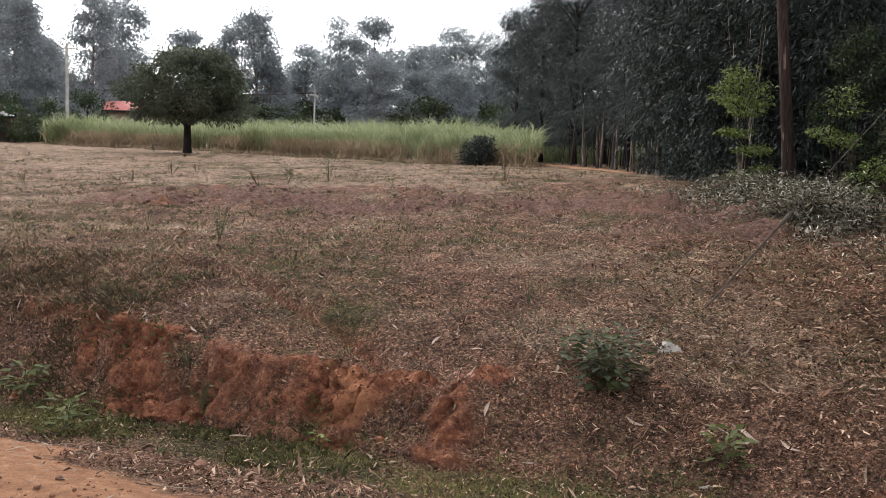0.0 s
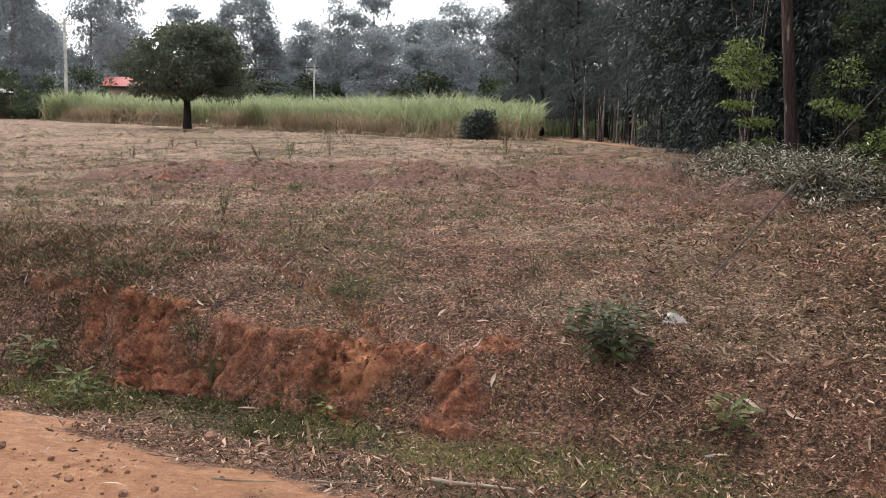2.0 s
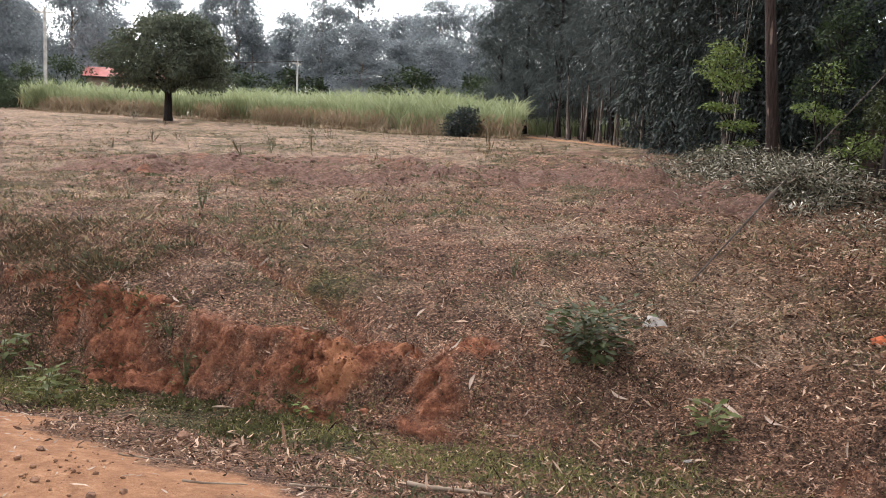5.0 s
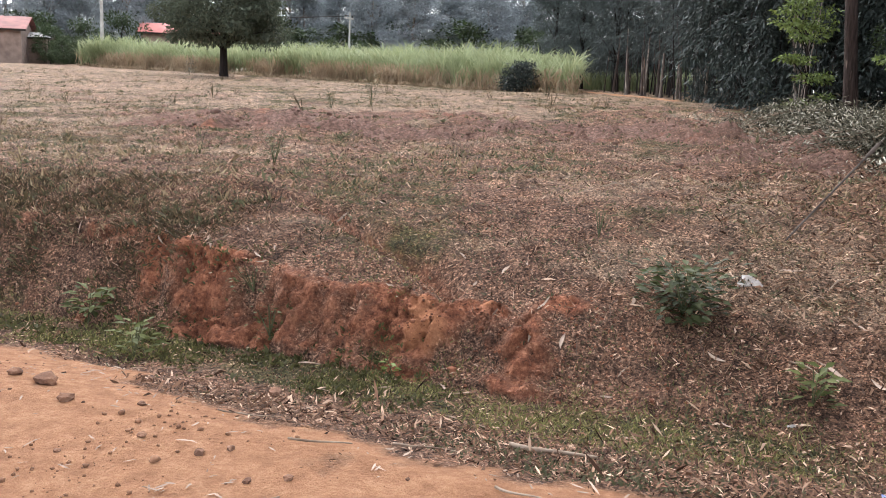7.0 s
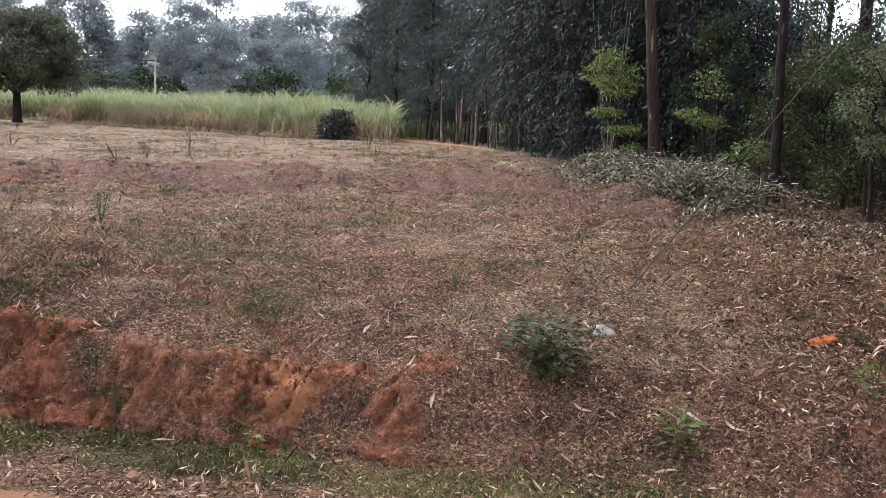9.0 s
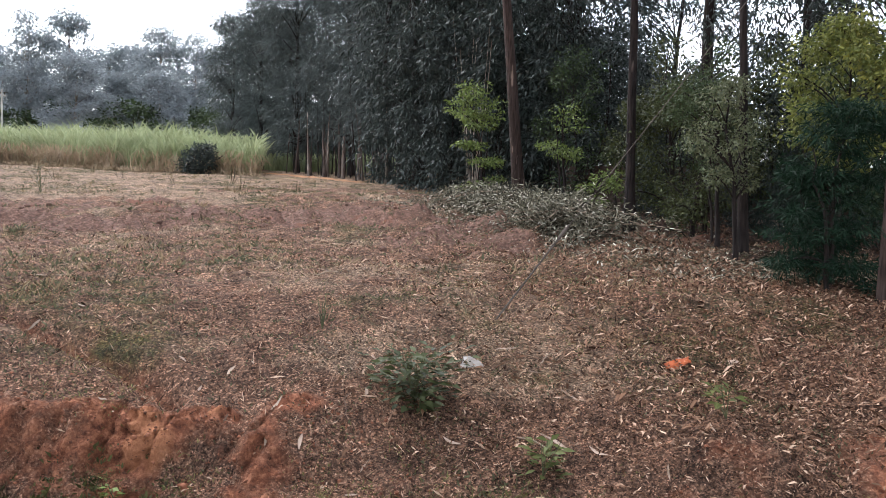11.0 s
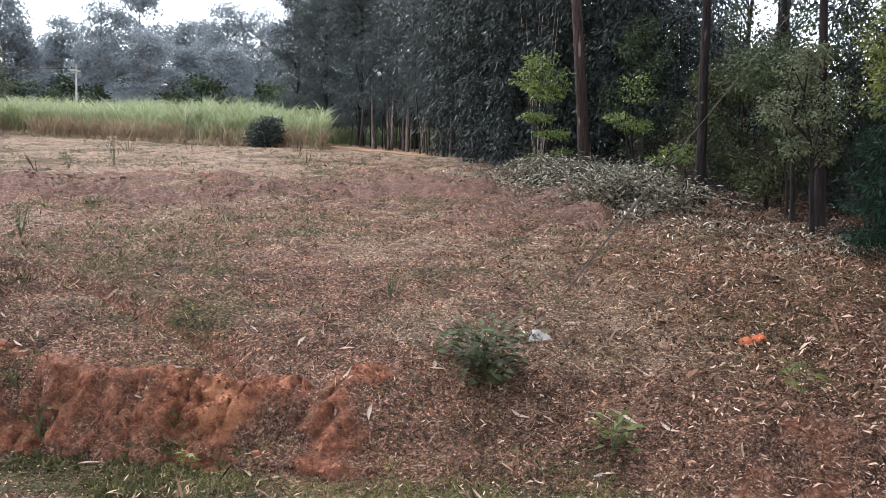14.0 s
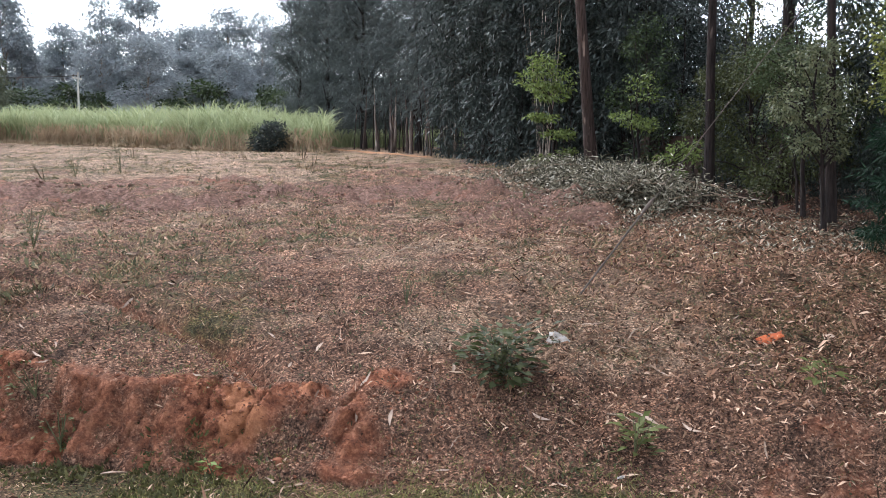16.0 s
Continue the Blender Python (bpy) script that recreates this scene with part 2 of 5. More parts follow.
def tube(points, radii, sides=7, rng=None, knobbly=0.0):
    """A tapering round bar along points, its end closed to a point."""
    p, r = np.asarray(points, float), np.asarray(radii, float)
    t = unit(np.gradient(p, axis=0))
    side = np.cross(t, np.where(np.abs(t[:, 2:]) > 0.9, [[1.0, 0, 0]], [[0, 0, 1.0]]))
    side = unit(side)
    other = np.cross(t, side)
    a = np.linspace(0, 2 * np.pi, sides, endpoint=False)
    k = 1 if rng is None else 1 + knobbly * rng.uniform(-1, 1, (len(p), sides, 1))
    v = p[:, None] + (side[:, None] * np.cos(a)[None, :, None] + other[:, None] * np.sin(a)[None, :, None]) * r[:, None, None] * k
    f = []
    for i in range(len(p) - 1):
        for j in range(sides):
            f.append((i * sides + j, i * sides + (j + 1) % sides, (i + 1) * sides + (j + 1) % sides, (i + 1) * sides + j))
    return v.reshape(-1, 3), np.array(f)


# ---- materials ----
def tinted(name, low, high, roughness=0.85, size=6.0, bump=0.3, fine=60.0, island=0.0, through_light=0.0, gloss=0.3, third=None):
    """Two mixed colours in patches, fine relief, and for leaves a spread from piece to piece and light that passes."""
    m = bpy.data.materials.new(name)
    m.use_nodes = True
    n, link = m.node_tree.nodes, m.node_tree.links.new
    shader = n["Principled BSDF"]
    shader.inputs["Roughness"].default_value = roughness
    shader.inputs["Specular IOR Level"].default_value = gloss
    geo = n.new("ShaderNodeNewGeometry")
    tex = n.new("ShaderNodeTexNoise")
    tex.inputs["Scale"].default_value, tex.inputs["Detail"].default_value = size, 5.0
    link(geo.outputs["Position"], tex.inputs["Vector"])
    ramp = n.new("ShaderNodeValToRGB")
    ramp.color_ramp.elements[0].position, ramp.color_ramp.elements[1].position = 0.32, 0.68
    ramp.color_ramp.elements[0].color, ramp.color_ramp.elements[1].color = (*low, 1), (*high, 1)
    if third:
        e = ramp.color_ramp.elements.new(0.85)
        e.color = (*third, 1)
    fac = tex.outputs["Fac"]
    if island:
        mix = n.new("ShaderNodeMix")
        mix.inputs["Factor"].default_value = island
        link(tex.outputs["Fac"], mix.inputs["A"])
        link(geo.outputs["Random Per Island"], mix.inputs["B"])
        fac = mix.outputs["Result"]
        ramp.color_ramp.elements[0].position, ramp.color_ramp.elements[1].position = 0.1, 0.75
        if third:
            ramp.color_ramp.elements[2].position = 0.97
    link(fac, ramp.inputs["Fac"])
    link(ramp.outputs["Color"], shader.inputs["Base Color"])
    if bump:
        detail = n.new("ShaderNodeTexNoise")
        detail.inputs["Scale"].default_value, detail.inputs["Detail"].default_value = fine, 4.0
        link(geo.outputs["Position"], detail.inputs["Vector"])
        relief = n.new("ShaderNodeBump")
        relief.inputs["Strength"].default_value, relief.inputs["Distance"].default_value = bump, 0.02
        link(detail.outputs["Fac"], relief.inputs["Height"])
        link(relief.outputs["Normal"], shader.inputs["Normal"])
    if through_light:
        glow = n.new("ShaderNodeBsdfTranslucent")
        link(ramp.outputs["Color"], glow.inputs["Color"])
        blend = n.new("ShaderNodeMixShader")
        blend.inputs["Fac"].default_value = through_light
        link(shader.outputs[0], blend.inputs[1])
        link(glow.outputs[0], blend.inputs[2])
        link(blend.outputs[0], n["Material Output"].inputs["Surface"])
    return m


def bark(name, dark, light, pale, patch=0.6):
    """Bark with upright streaks and pale patches where strips have peeled."""
    m = bpy.data.materials.new(name)
    m.use_nodes = True
    n, link = m.node_tree.nodes, m.node_tree.links.new
    shader = n["Principled BSDF"]
    shader.inputs["Roughness"].default_value, shader.inputs["Specular IOR Level"].default_value = 0.9, 0.15
    geo = n.new("ShaderNodeNewGeometry")

    def streaks(across, along, detail):
        squeeze = n.new("ShaderNodeVectorMath")
        squeeze.operation = "MULTIPLY"
        squeeze.inputs[1].default_value = (across, across, along)
        link(geo.outputs["Position"], squeeze.inputs[0])
        t = n.new("ShaderNodeTexNoise")
        t.inputs["Scale"].default_value, t.inputs["Detail"].default_value = 1.0, detail
        link(squeeze.outputs[0], t.inputs["Vector"])
        return t.outputs["Fac"]

    ramp = n.new("ShaderNodeValToRGB")
    ramp.color_ramp.elements[0].position, ramp.color_ramp.elements[1].position = 0.3, 0.68
    ramp.color_ramp.elements[0].color, ramp.color_ramp.elements[1].color = (*dark, 1), (*light, 1)
    link(streaks(34, 4, 6.0), ramp.inputs["Fac"])
    peel = n.new("ShaderNodeMapRange")
    peel.inputs["From Min"].default_value, peel.inputs["From Max"].default_value = patch, patch + 0.06
    link(streaks(9, 1.7, 3.0), peel.inputs["Value"])
    mix = n.new("ShaderNodeMix")
    mix.data_type = "RGBA"
    link(peel.outputs["Result"], mix.inputs["Factor"])
    link(ramp.outputs["Color"], mix.inputs["A"])
    mix.inputs["B"].default_value = (*pale, 1)
    link(mix.outputs["Result"], shader.inputs["Base Color"])
    relief = n.new("ShaderNodeBump")
    relief.inputs["Strength"].default_value, relief.inputs["Distance"].default_value = 0.9, 0.03
    link(streaks(40, 6, 4.0), relief.inputs["Height"])
    link(relief.outputs["Normal"], shader.inputs["Normal"])
    return m


def foliage(name, low, high, third=None, gloss=0.25, roughness=0.55, through_light=0.25):
    return tinted(name, low, high, roughness, 0.6, 0.0, 60, 0.6, through_light, gloss, third)


def ground_material():
    m = bpy.data.materials.new("field_soil")
    m.use_nodes = True
    n, link = m.node_tree.nodes, m.node_tree.links.new
    shader = n["Principled BSDF"]
    shader.inputs["Roughness"].default_value = 0.95
    shader.inputs["Specular IOR Level"].default_value = 0.15
    geo = n.new("ShaderNodeNewGeometry")

    def noise_at(scale, detail=5.0, roughness=0.6):
        t = n.new("ShaderNodeTexNoise")
        t.inputs["Scale"].default_value, t.inputs["Detail"].default_value, t.inputs["Roughness"].default_value = scale, detail, roughness
        link(geo.outputs["Position"], t.inputs["Vector"])
        return t.outputs["Fac"]

    def ramp_of(fac, stops):
        r = n.new("ShaderNodeValToRGB")
        r.color_ramp.elements[0].position, r.color_ramp.elements[1].position = stops[0][0], stops[-1][0]
        r.color_ramp.elements[0].color, r.color_ramp.elements[1].color = (*stops[0][1], 1), (*stops[-1][1], 1)
        for p, c in stops[1:-1]:
            r.color_ramp.elements.new(p).color = (*c, 1)
        link(fac, r.inputs["Fac"])
        return r.outputs["Color"]

    def blend(fac, a, b):
        x = n.new("ShaderNodeMix")
        x.data_type = "RGBA"
        link(fac, x.inputs["Factor"])
        link(a, x.inputs["A"])
        link(b, x.inputs["B"])
        return x.outputs["Result"]

    def mask(key):
        a = n.new("ShaderNodeAttribute")
        a.attribute_name = key
        return a.outputs["Fac"]

    def sharpen(key, scale, low=0.35, high=0.65):
        add = n.new("ShaderNodeMath")
        add.operation = "MULTIPLY_ADD"
        link(noise_at(scale, 6.0, 0.7), add.inputs[0])
        add.inputs[1].default_value = 0.9
        less = n.new("ShaderNodeMath")
        less.operation = "SUBTRACT"
        link(mask(key), less.inputs[0])
        less.inputs[1].default_value = 0.45
        link(less.outputs[0], add.inputs[2])
        rng_node = n.new("ShaderNodeMapRange")
        rng_node.inputs["From Min"].default_value, rng_node.inputs["From Max"].default_value = low, high
        link(add.outputs[0], rng_node.inputs["Value"])
        return rng_node.outputs["Result"]

    brown = ramp_of(noise_at(34, 10.0, 0.8), ((0.35, SOIL_DARK), (0.5, SOIL_MID), (0.65, SOIL_PALE)))
    straw = ramp_of(noise_at(42, 10.0, 0.8), ((0.36, STRAW_DARK), (0.5, STRAW_MID), (0.65, STRAW_PALE)))
    green = ramp_of(noise_at(30, 6.0, 0.8), ((0.3, (0.028, 0.024, 0.010)), (0.52, (0.095, 0.078, 0.033)), (0.7, (0.22, 0.16, 0.083))))
    red = ramp_of(noise_at(14, 10.0, 0.8), ((0.36, (0.075, 0.027, 0.016)), (0.5, (0.28, 0.104, 0.056)), (0.62, (0.54, 0.228, 0.124))))
    red = blend(sharpen("ochre", 20.0, 0.3, 0.7), red, ramp_of(noise_at(24, 8.0, 0.8), ((0.34, (0.30, 0.105, 0.050)), (0.62, (0.64, 0.285, 0.145)))))
    turned = ramp_of(noise_at(16, 10.0, 0.8), ((0.34, (0.050, 0.027, 0.020)), (0.5, (0.165, 0.092, 0.068)), (0.66, (0.36, 0.215, 0.162))))
    sand = ramp_of(noise_at(9, 12.0, 0.82), ((0.28, (0.22, 0.092, 0.045)), (0.5, (0.44, 0.215, 0.112)), (0.75, (0.66, 0.385, 0.225))))
    c = blend(sharpen("straw", 3.0), brown, straw)
    c = blend(sharpen("green", 7.0), c, green)
    cells = n.new("ShaderNodeTexVoronoi")
    cells.inputs["Scale"].default_value = 95.0
    link(geo.outputs["Position"], cells.inputs["Vector"])
    tone = n.new("ShaderNodeSeparateColor")
    link(cells.outputs["Color"], tone.inputs["Color"])
    speck = ramp_of(tone.outputs["Red"], ((0.0, (0.2, 0.2, 0.2)), (0.5, (0.8, 0.8, 0.8)), (0.85, (1.3, 1.28, 1.25)), (1.0, (2.5, 2.4, 2.3))))
    spread = n.new("ShaderNodeMix")
    spread.data_type, spread.blend_type = "RGBA", "MULTIPLY"
    spread.inputs["Factor"].default_value = 0.9
    link(c, spread.inputs["A"])
    link(speck, spread.inputs["B"])
    blotch = n.new("ShaderNodeMix")
    blotch.data_type, blotch.blend_type = "RGBA", "MULTIPLY"
    blotch.inputs["Factor"].default_value = 1.0
    link(spread.outputs["Result"], blotch.inputs["A"])
    link(ramp_of(noise_at(3.2, 6.0, 0.75), ((0.34, (0.4, 0.4, 0.4)), (0.5, (1.0, 1.0, 1.0)), (0.66, (1.55, 1.5, 1.45)))), blotch.inputs["B"])
    c = blend(sharpen("dug", 2.6), blotch.outputs["Result"], turned)
    # the floor under the trees takes a much darker brown than the field
    dark_floor = ramp_of(noise_at(22, 8.0, 0.8), ((0.34, (0.012, 0.007, 0.005)), (0.5, (0.045, 0.025, 0.018)), (0.66, (0.12, 0.07, 0.05))))
    c = blend(sharpen("dark_floor", 4.0), c, dark_floor)
    c = blend(sharpen("red", 9.0, 0.2, 0.8), c, red)
    c = blend(sharpen("road", 5.0), c, sand)
    link(c, shader.inputs["Base Color"])
    relief = n.new("ShaderNodeBump")
    relief.inputs["Strength"].default_value, relief.inputs["Distance"].default_value = 1.0, 0.06
    link(noise_at(38, 8.0, 0.75), relief.inputs["Height"])
    link(relief.outputs["Normal"], shader.inputs["Normal"])
    return m


SOIL_DARK, SOIL_MID, SOIL_PALE = (0.022, 0.011, 0.007), (0.173, 0.094, 0.061), (0.45, 0.275, 0.188)
STRAW_DARK, STRAW_MID, STRAW_PALE = (0.048, 0.029, 0.019), (0.25, 0.165, 0.111), (0.56, 0.40, 0.28)
soil = ground_material()
bark_red = bark("reddish_bark", (0.02, 0.013, 0.011), (0.07, 0.047, 0.039), (0.21, 0.15, 0.12), 0.62)
bark_dark = bark("dark_bark", (0.009, 0.007, 0.0065), (0.030, 0.022, 0.019), (0.075, 0.058, 0.048), 0.7)
bark_mid = bark("grey_brown_bark", (0.035, 0.026, 0.022), (0.12, 0.093, 0.078), (0.2, 0.165, 0.14), 0.6)
bark_pale = bark("pale_bark", (0.08, 0.06, 0.05), (0.24, 0.2, 0.165), (0.36, 0.31, 0.26), 0.55)
# grey-green gum leaves, lightened and blued to stand in for distance haze
hazed_euc_leaf = foliage("hazed_gum_leaf", (0.185, 0.205, 0.212), (0.28, 0.303, 0.312), (0.40, 0.42, 0.425), 0.1, 0.7, 0.35)
# wide leaf tones put the wood's deep shade and bright accents into the colour
dark_shaded_leaf = foliage("dark_shaded_leaf", (0.008, 0.012, 0.010), (0.042, 0.053, 0.045), (0.19, 0.208, 0.188), 0.25, 0.5)
# needle tones raised to put the haze over the far row into the colour
needle = foliage("needle_spray", (0.038, 0.046, 0.043), (0.085, 0.098, 0.092), (0.15, 0.165, 0.152), 0.1)
# mango greens lifted so the leaf colour carries the hazy veil over the tree
mango_leaf = foliage("mango_leaf", (0.05, 0.06, 0.042), (0.115, 0.128, 0.085), (0.22, 0.22, 0.15), 0.1, 0.7)
bright_leaf = foliage("bright_leaf", (0.05, 0.07, 0.018), (0.15, 0.19, 0.05), (0.32, 0.36, 0.12), 0.2)
yellow_leaf = foliage("yellow_leaf", (0.06, 0.08, 0.02), (0.20, 0.21, 0.05), (0.62, 0.49, 0.08))
mid_leaf = foliage("mid_green_leaf", (0.02, 0.031, 0.013), (0.056, 0.077, 0.033), (0.135, 0.156, 0.083), 0.15)
bush_leaf = foliage("bush_leaf", (0.018, 0.023, 0.008), (0.062, 0.07, 0.024), (0.19, 0.195, 0.095), 0.2)
pale_shrub_leaf = foliage("pale_shrub_leaf", (0.05, 0.06, 0.028), (0.13, 0.14, 0.075), (0.27, 0.27, 0.17), 0.2)
fern_leaf = foliage("fern_green_leaf", (0.004, 0.011, 0.006), (0.015, 0.033, 0.018), (0.05, 0.088, 0.05), 0.08)
cane_green = foliage("cane_blade", (0.17, 0.20, 0.10), (0.36, 0.39, 0.215), (0.56, 0.57, 0.37), 0.1, 0.7, 0.35)
cane_dry = foliage("dry_cane_blade", (0.26, 0.185, 0.115), (0.46, 0.35, 0.235), (0.56, 0.46, 0.33), 0.1, 0.7, 0.35)
dead_leaf = tinted("dead_leaf", (0.030, 0.014, 0.008), (0.228, 0.124, 0.075), 0.8, 3, 0, 60, 0.9, 0.1, 0.1, (0.58, 0.405, 0.285))
cut_leaf = tinted("wilted_cut_leaf", (0.012, 0.011, 0.007), (0.185, 0.168, 0.118), 0.8, 3, 0, 60, 0.9, 0.12, 0.06, (0.76, 0.70, 0.58))
grass_dry = tinted("dry_grass", (0.12, 0.08, 0.045), (0.30, 0.22, 0.13), 0.9, 2, 0, 60, 0.8, 0.15, 0.15, (0.42, 0.34, 0.21))
grass_green = tinted("short_grass", (0.085, 0.085, 0.03), (0.22, 0.205, 0.075), 0.8, 2, 0, 60, 0.8, 0.25, 0.1, (0.42, 0.36, 0.17))
chaff = tinted("dry_chaff", (0.016, 0.008, 0.005), (0.21, 0.115, 0.072), 0.9, 2, 0, 60, 0.95, 0.1, 0.1, (0.62, 0.43, 0.30))
young_leaf = foliage("young_leaf", (0.034, 0.04, 0.012), (0.085, 0.094, 0.028), (0.19, 0.19, 0.07), 0.1)
bank_weed = foliage("bank_weed", (0.028, 0.02, 0.011), (0.095, 0.072, 0.038), (0.22, 0.17, 0.10), 0.1)
weed_leaf = foliage("ditch_weed_leaf", (0.033, 0.032, 0.013), (0.10, 0.094, 0.036), (0.23, 0.2, 0.088), 0.1)
green_stalk = tinted("green_stalk", (0.04, 0.045, 0.018), (0.10, 0.10, 0.045), 0.8, 9, 0.1, 50)
root_brown = tinted("root_bark", (0.06, 0.036, 0.025), (0.19, 0.125, 0.09), 0.9, 9, 0.2, 50)
herb = foliage("field_herb", (0.045, 0.045, 0.024), (0.13, 0.125, 0.068), (0.28, 0.245, 0.155), 0.1)
twig_wood = tinted("dry_twig", (0.14, 0.09, 0.06), (0.34, 0.26, 0.19), 0.9, 12, 0.3, 60)
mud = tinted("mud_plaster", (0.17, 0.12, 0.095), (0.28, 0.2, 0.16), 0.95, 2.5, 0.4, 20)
# mud darkened so the wall carries the wood's deep shade in its colour
mud_shaded = tinted("shaded_mud", (0.035, 0.022, 0.017), (0.07, 0.043, 0.032), 0.95, 2.5, 0.5, 14)
roof_red = tinted("red_painted_iron", (0.36, 0.085, 0.07), (0.50, 0.14, 0.115), 0.6, 1.5, 0.1, 20)
roof_rust = tinted("rusty_iron", (0.14, 0.045, 0.038), (0.26, 0.085, 0.07), 0.75, 1.2, 0.1, 20)
tin = tinted("bare_iron", (0.42, 0.40, 0.38), (0.62, 0.60, 0.58), 0.5, 2, 0.1, 30)
# timber of the fascia, and the painted shade in door and window openings
shade_and_timber = tinted("opening_shade_and_dark_timber", (0.02, 0.016, 0.013), (0.05, 0.04, 0.03), 0.9, 4, 0.2, 40)
red_clod = tinted("red_clod", (0.07, 0.027, 0.016), (0.27, 0.105, 0.056), 0.95, 9, 0.6, 50, 0.6)
pale_leaf = tinted("pale_dead_leaf", (0.22, 0.145, 0.1), (0.48, 0.355, 0.27), 0.75, 5, 0.1, 40, 0, 0.1)
clod_soil = tinted("clod_soil", (0.09, 0.05, 0.037), (0.25, 0.145, 0.108), 0.95, 7, 0.6, 50)
grit = tinted("road_grit", (0.12, 0.052, 0.028), (0.30, 0.155, 0.088), 0.95, 9, 0.3, 50)
pole_wood = tinted("grey_pole_timber", (0.30, 0.28, 0.25), (0.50, 0.47, 0.42), 0.9, 3, 0.3, 30)
steel = tinted("weathered_steel", (0.035, 0.026, 0.02), (0.09, 0.07, 0.056), 0.8, 20, 0.2, 90)
white_film = tinted("white_plastic_film", (0.22, 0.19, 0.165), (0.42, 0.38, 0.34), 0.45, 12, 0.3, 30, 0, 0.2)
orange_cloth = tinted("orange_cloth", (0.2, 0.04, 0.013), (0.40, 0.1, 0.03), 0.85, 14, 0.6, 60)
blue_film = tinted("blue_plastic_film", (0.12, 0.17, 0.35), (0.30, 0.36, 0.55), 0.4, 14, 0.4, 60)
stone = tinted("earthy_stone", (0.10, 0.048, 0.030), (0.24, 0.125, 0.075), 0.95, 14, 0.7, 50)

# ---- the ground ----
def lines(start, inner_low, inner_high, stop, step, growth, reach, wider):
    """Grid lines: even inside the inner stretch, wider outside it, much wider past reach."""
    def onward(x, end, far):
        out, s, way = [], step, 1 if end > x else -1
        while (end - x) * way > 0:
            out.append(x)
            s *= growth if abs(x) < far else wider
            x += s * way
        return out + [end]

    low = onward(inner_low, start, reach)[::-1]
    return np.array(low[:-1] + list(np.arange(inner_low, inner_high - step / 2, step)) + onward(inner_high, stop, reach))


def build_ground():
    xs = lines(-2600, -3.4, 1.0, 2600, 0.019, 1.02, 16, 1.15)
    ys = np.r_[-600, -200, -60, -20, -8, -4, -2, np.arange(-1, 3.0, 0.25), np.arange(3.0, 5.3, 0.04), lines(5.3, 5.32, 7.0, 3000, 0.019, 1.016, 45, 1.08)]
    gx, gy = np.meshgrid(xs, ys)
    gz = height(gx, gy)
    nx, ny = len(xs), len(ys)
    idx = np.arange(nx * ny).reshape(ny, nx)
    faces = np.stack([idx[:-1, :-1], idx[:-1, 1:], idx[1:, 1:], idx[1:, :-1]], -1).reshape(-1, 4)
    road, ditch, red, dug = bank_masks(gx, gy)
    u, v = road_axes(gx, gy)
    px, py, pz = bank_push(gx, gy, gz)
    me = fast_mesh("ground", np.stack([px, py, pz], -1).reshape(-1, 3), faces, soil, True)
    patch = rough(gx, gy, 2.2, 71)
    straw = np.clip(0.5 - 0.1 * (1 - ease(v, 4.5, 5.0)) - 0.2 * ease(u, -7, -4) * (1 - ease(v, 13, 18)) - 0.6 * ease(v, 5.0, 5.4) * (1 - ease(v, 6.0, 6.6)) - 0.35 * (1 - ease(v, 5, 6)) + 0.65 * patch + 0.5 * rough(gx, gy, 0.7, 73) + 0.3 * ease(-u, 4, 12) * ease(v, 9, 14) - 0.55 * dug + 0.3 * ease(v, 18, 26) - 0.25 * ease(u, -2, 1), 0, 1)
    track = np.exp(-(((gy - (11.2 - 0.16 * (gx + 3.5))) / 0.55) ** 2)) * ease(-gx, 0.8, 3.5)
    green = np.clip(0.42 * ditch + 0.26 - 0.5 * (1 - ease(v, 4.4, 4.9)) + 0.6 * rough(gx, gy, 1.1, 75) - 0.3 * dug - 0.15 * ease(u, 0, 3) - 0.6 * ease(v, 5.3, 5.45) * (1 - ease(v, 6.0, 6.4)) * ease(u, -5.2, -4.8), 0, 1)
    for key, value in (("road", road), ("red", np.clip(red * 1.1 + 0.5 * rill_mask(gx, gy) + np.clip(0.9 * rough(gx, gy, 0.9, 77) - 0.12, 0, 0.5) * (0.25 + dug) * ease(v, 6.5, 9) * (1 - ease(v, 18, 26)), 0, 1)), ("dark_floor", wood_floor(gx, gy)), ("dug", np.clip(0.8 * dug, 0, 1)), ("straw", np.maximum(straw, 0.95 * track)), ("green", green), ("ochre", sum(np.exp(-((gx - a) ** 2 + (gy - b) ** 2) / (c * c)) for a, b, c, _ in OCHRE))):
        layer = me.attributes.new(key, "FLOAT", "POINT")
        layer.data.foreach_set("value", np.ascontiguousarray(value, np.float32).ravel())
    return tagged(new("ground", me), "sloping fallow field, red earth bank and sandy dirt road", "ground", kind="structure")


build_ground()


# ---- trees ----
def stem(rng, h, r0, lean=(0, 0), wobble=0.1, rings=11, sides=9, flare=1.35):
    t = np.linspace(0, 1, rings)
    p = np.stack([lean[0] * t * h, lean[1] * t * h, -0.15 + t * (h + 0.15)], -1)
    p[:, :2] += wobble * np.cumsum(rng.normal(0, 0.25, (rings, 2)), 0) * t[:, None]
    r = r0 * (1 - 0.82 * t)
    r[0] *= flare
    return p, r


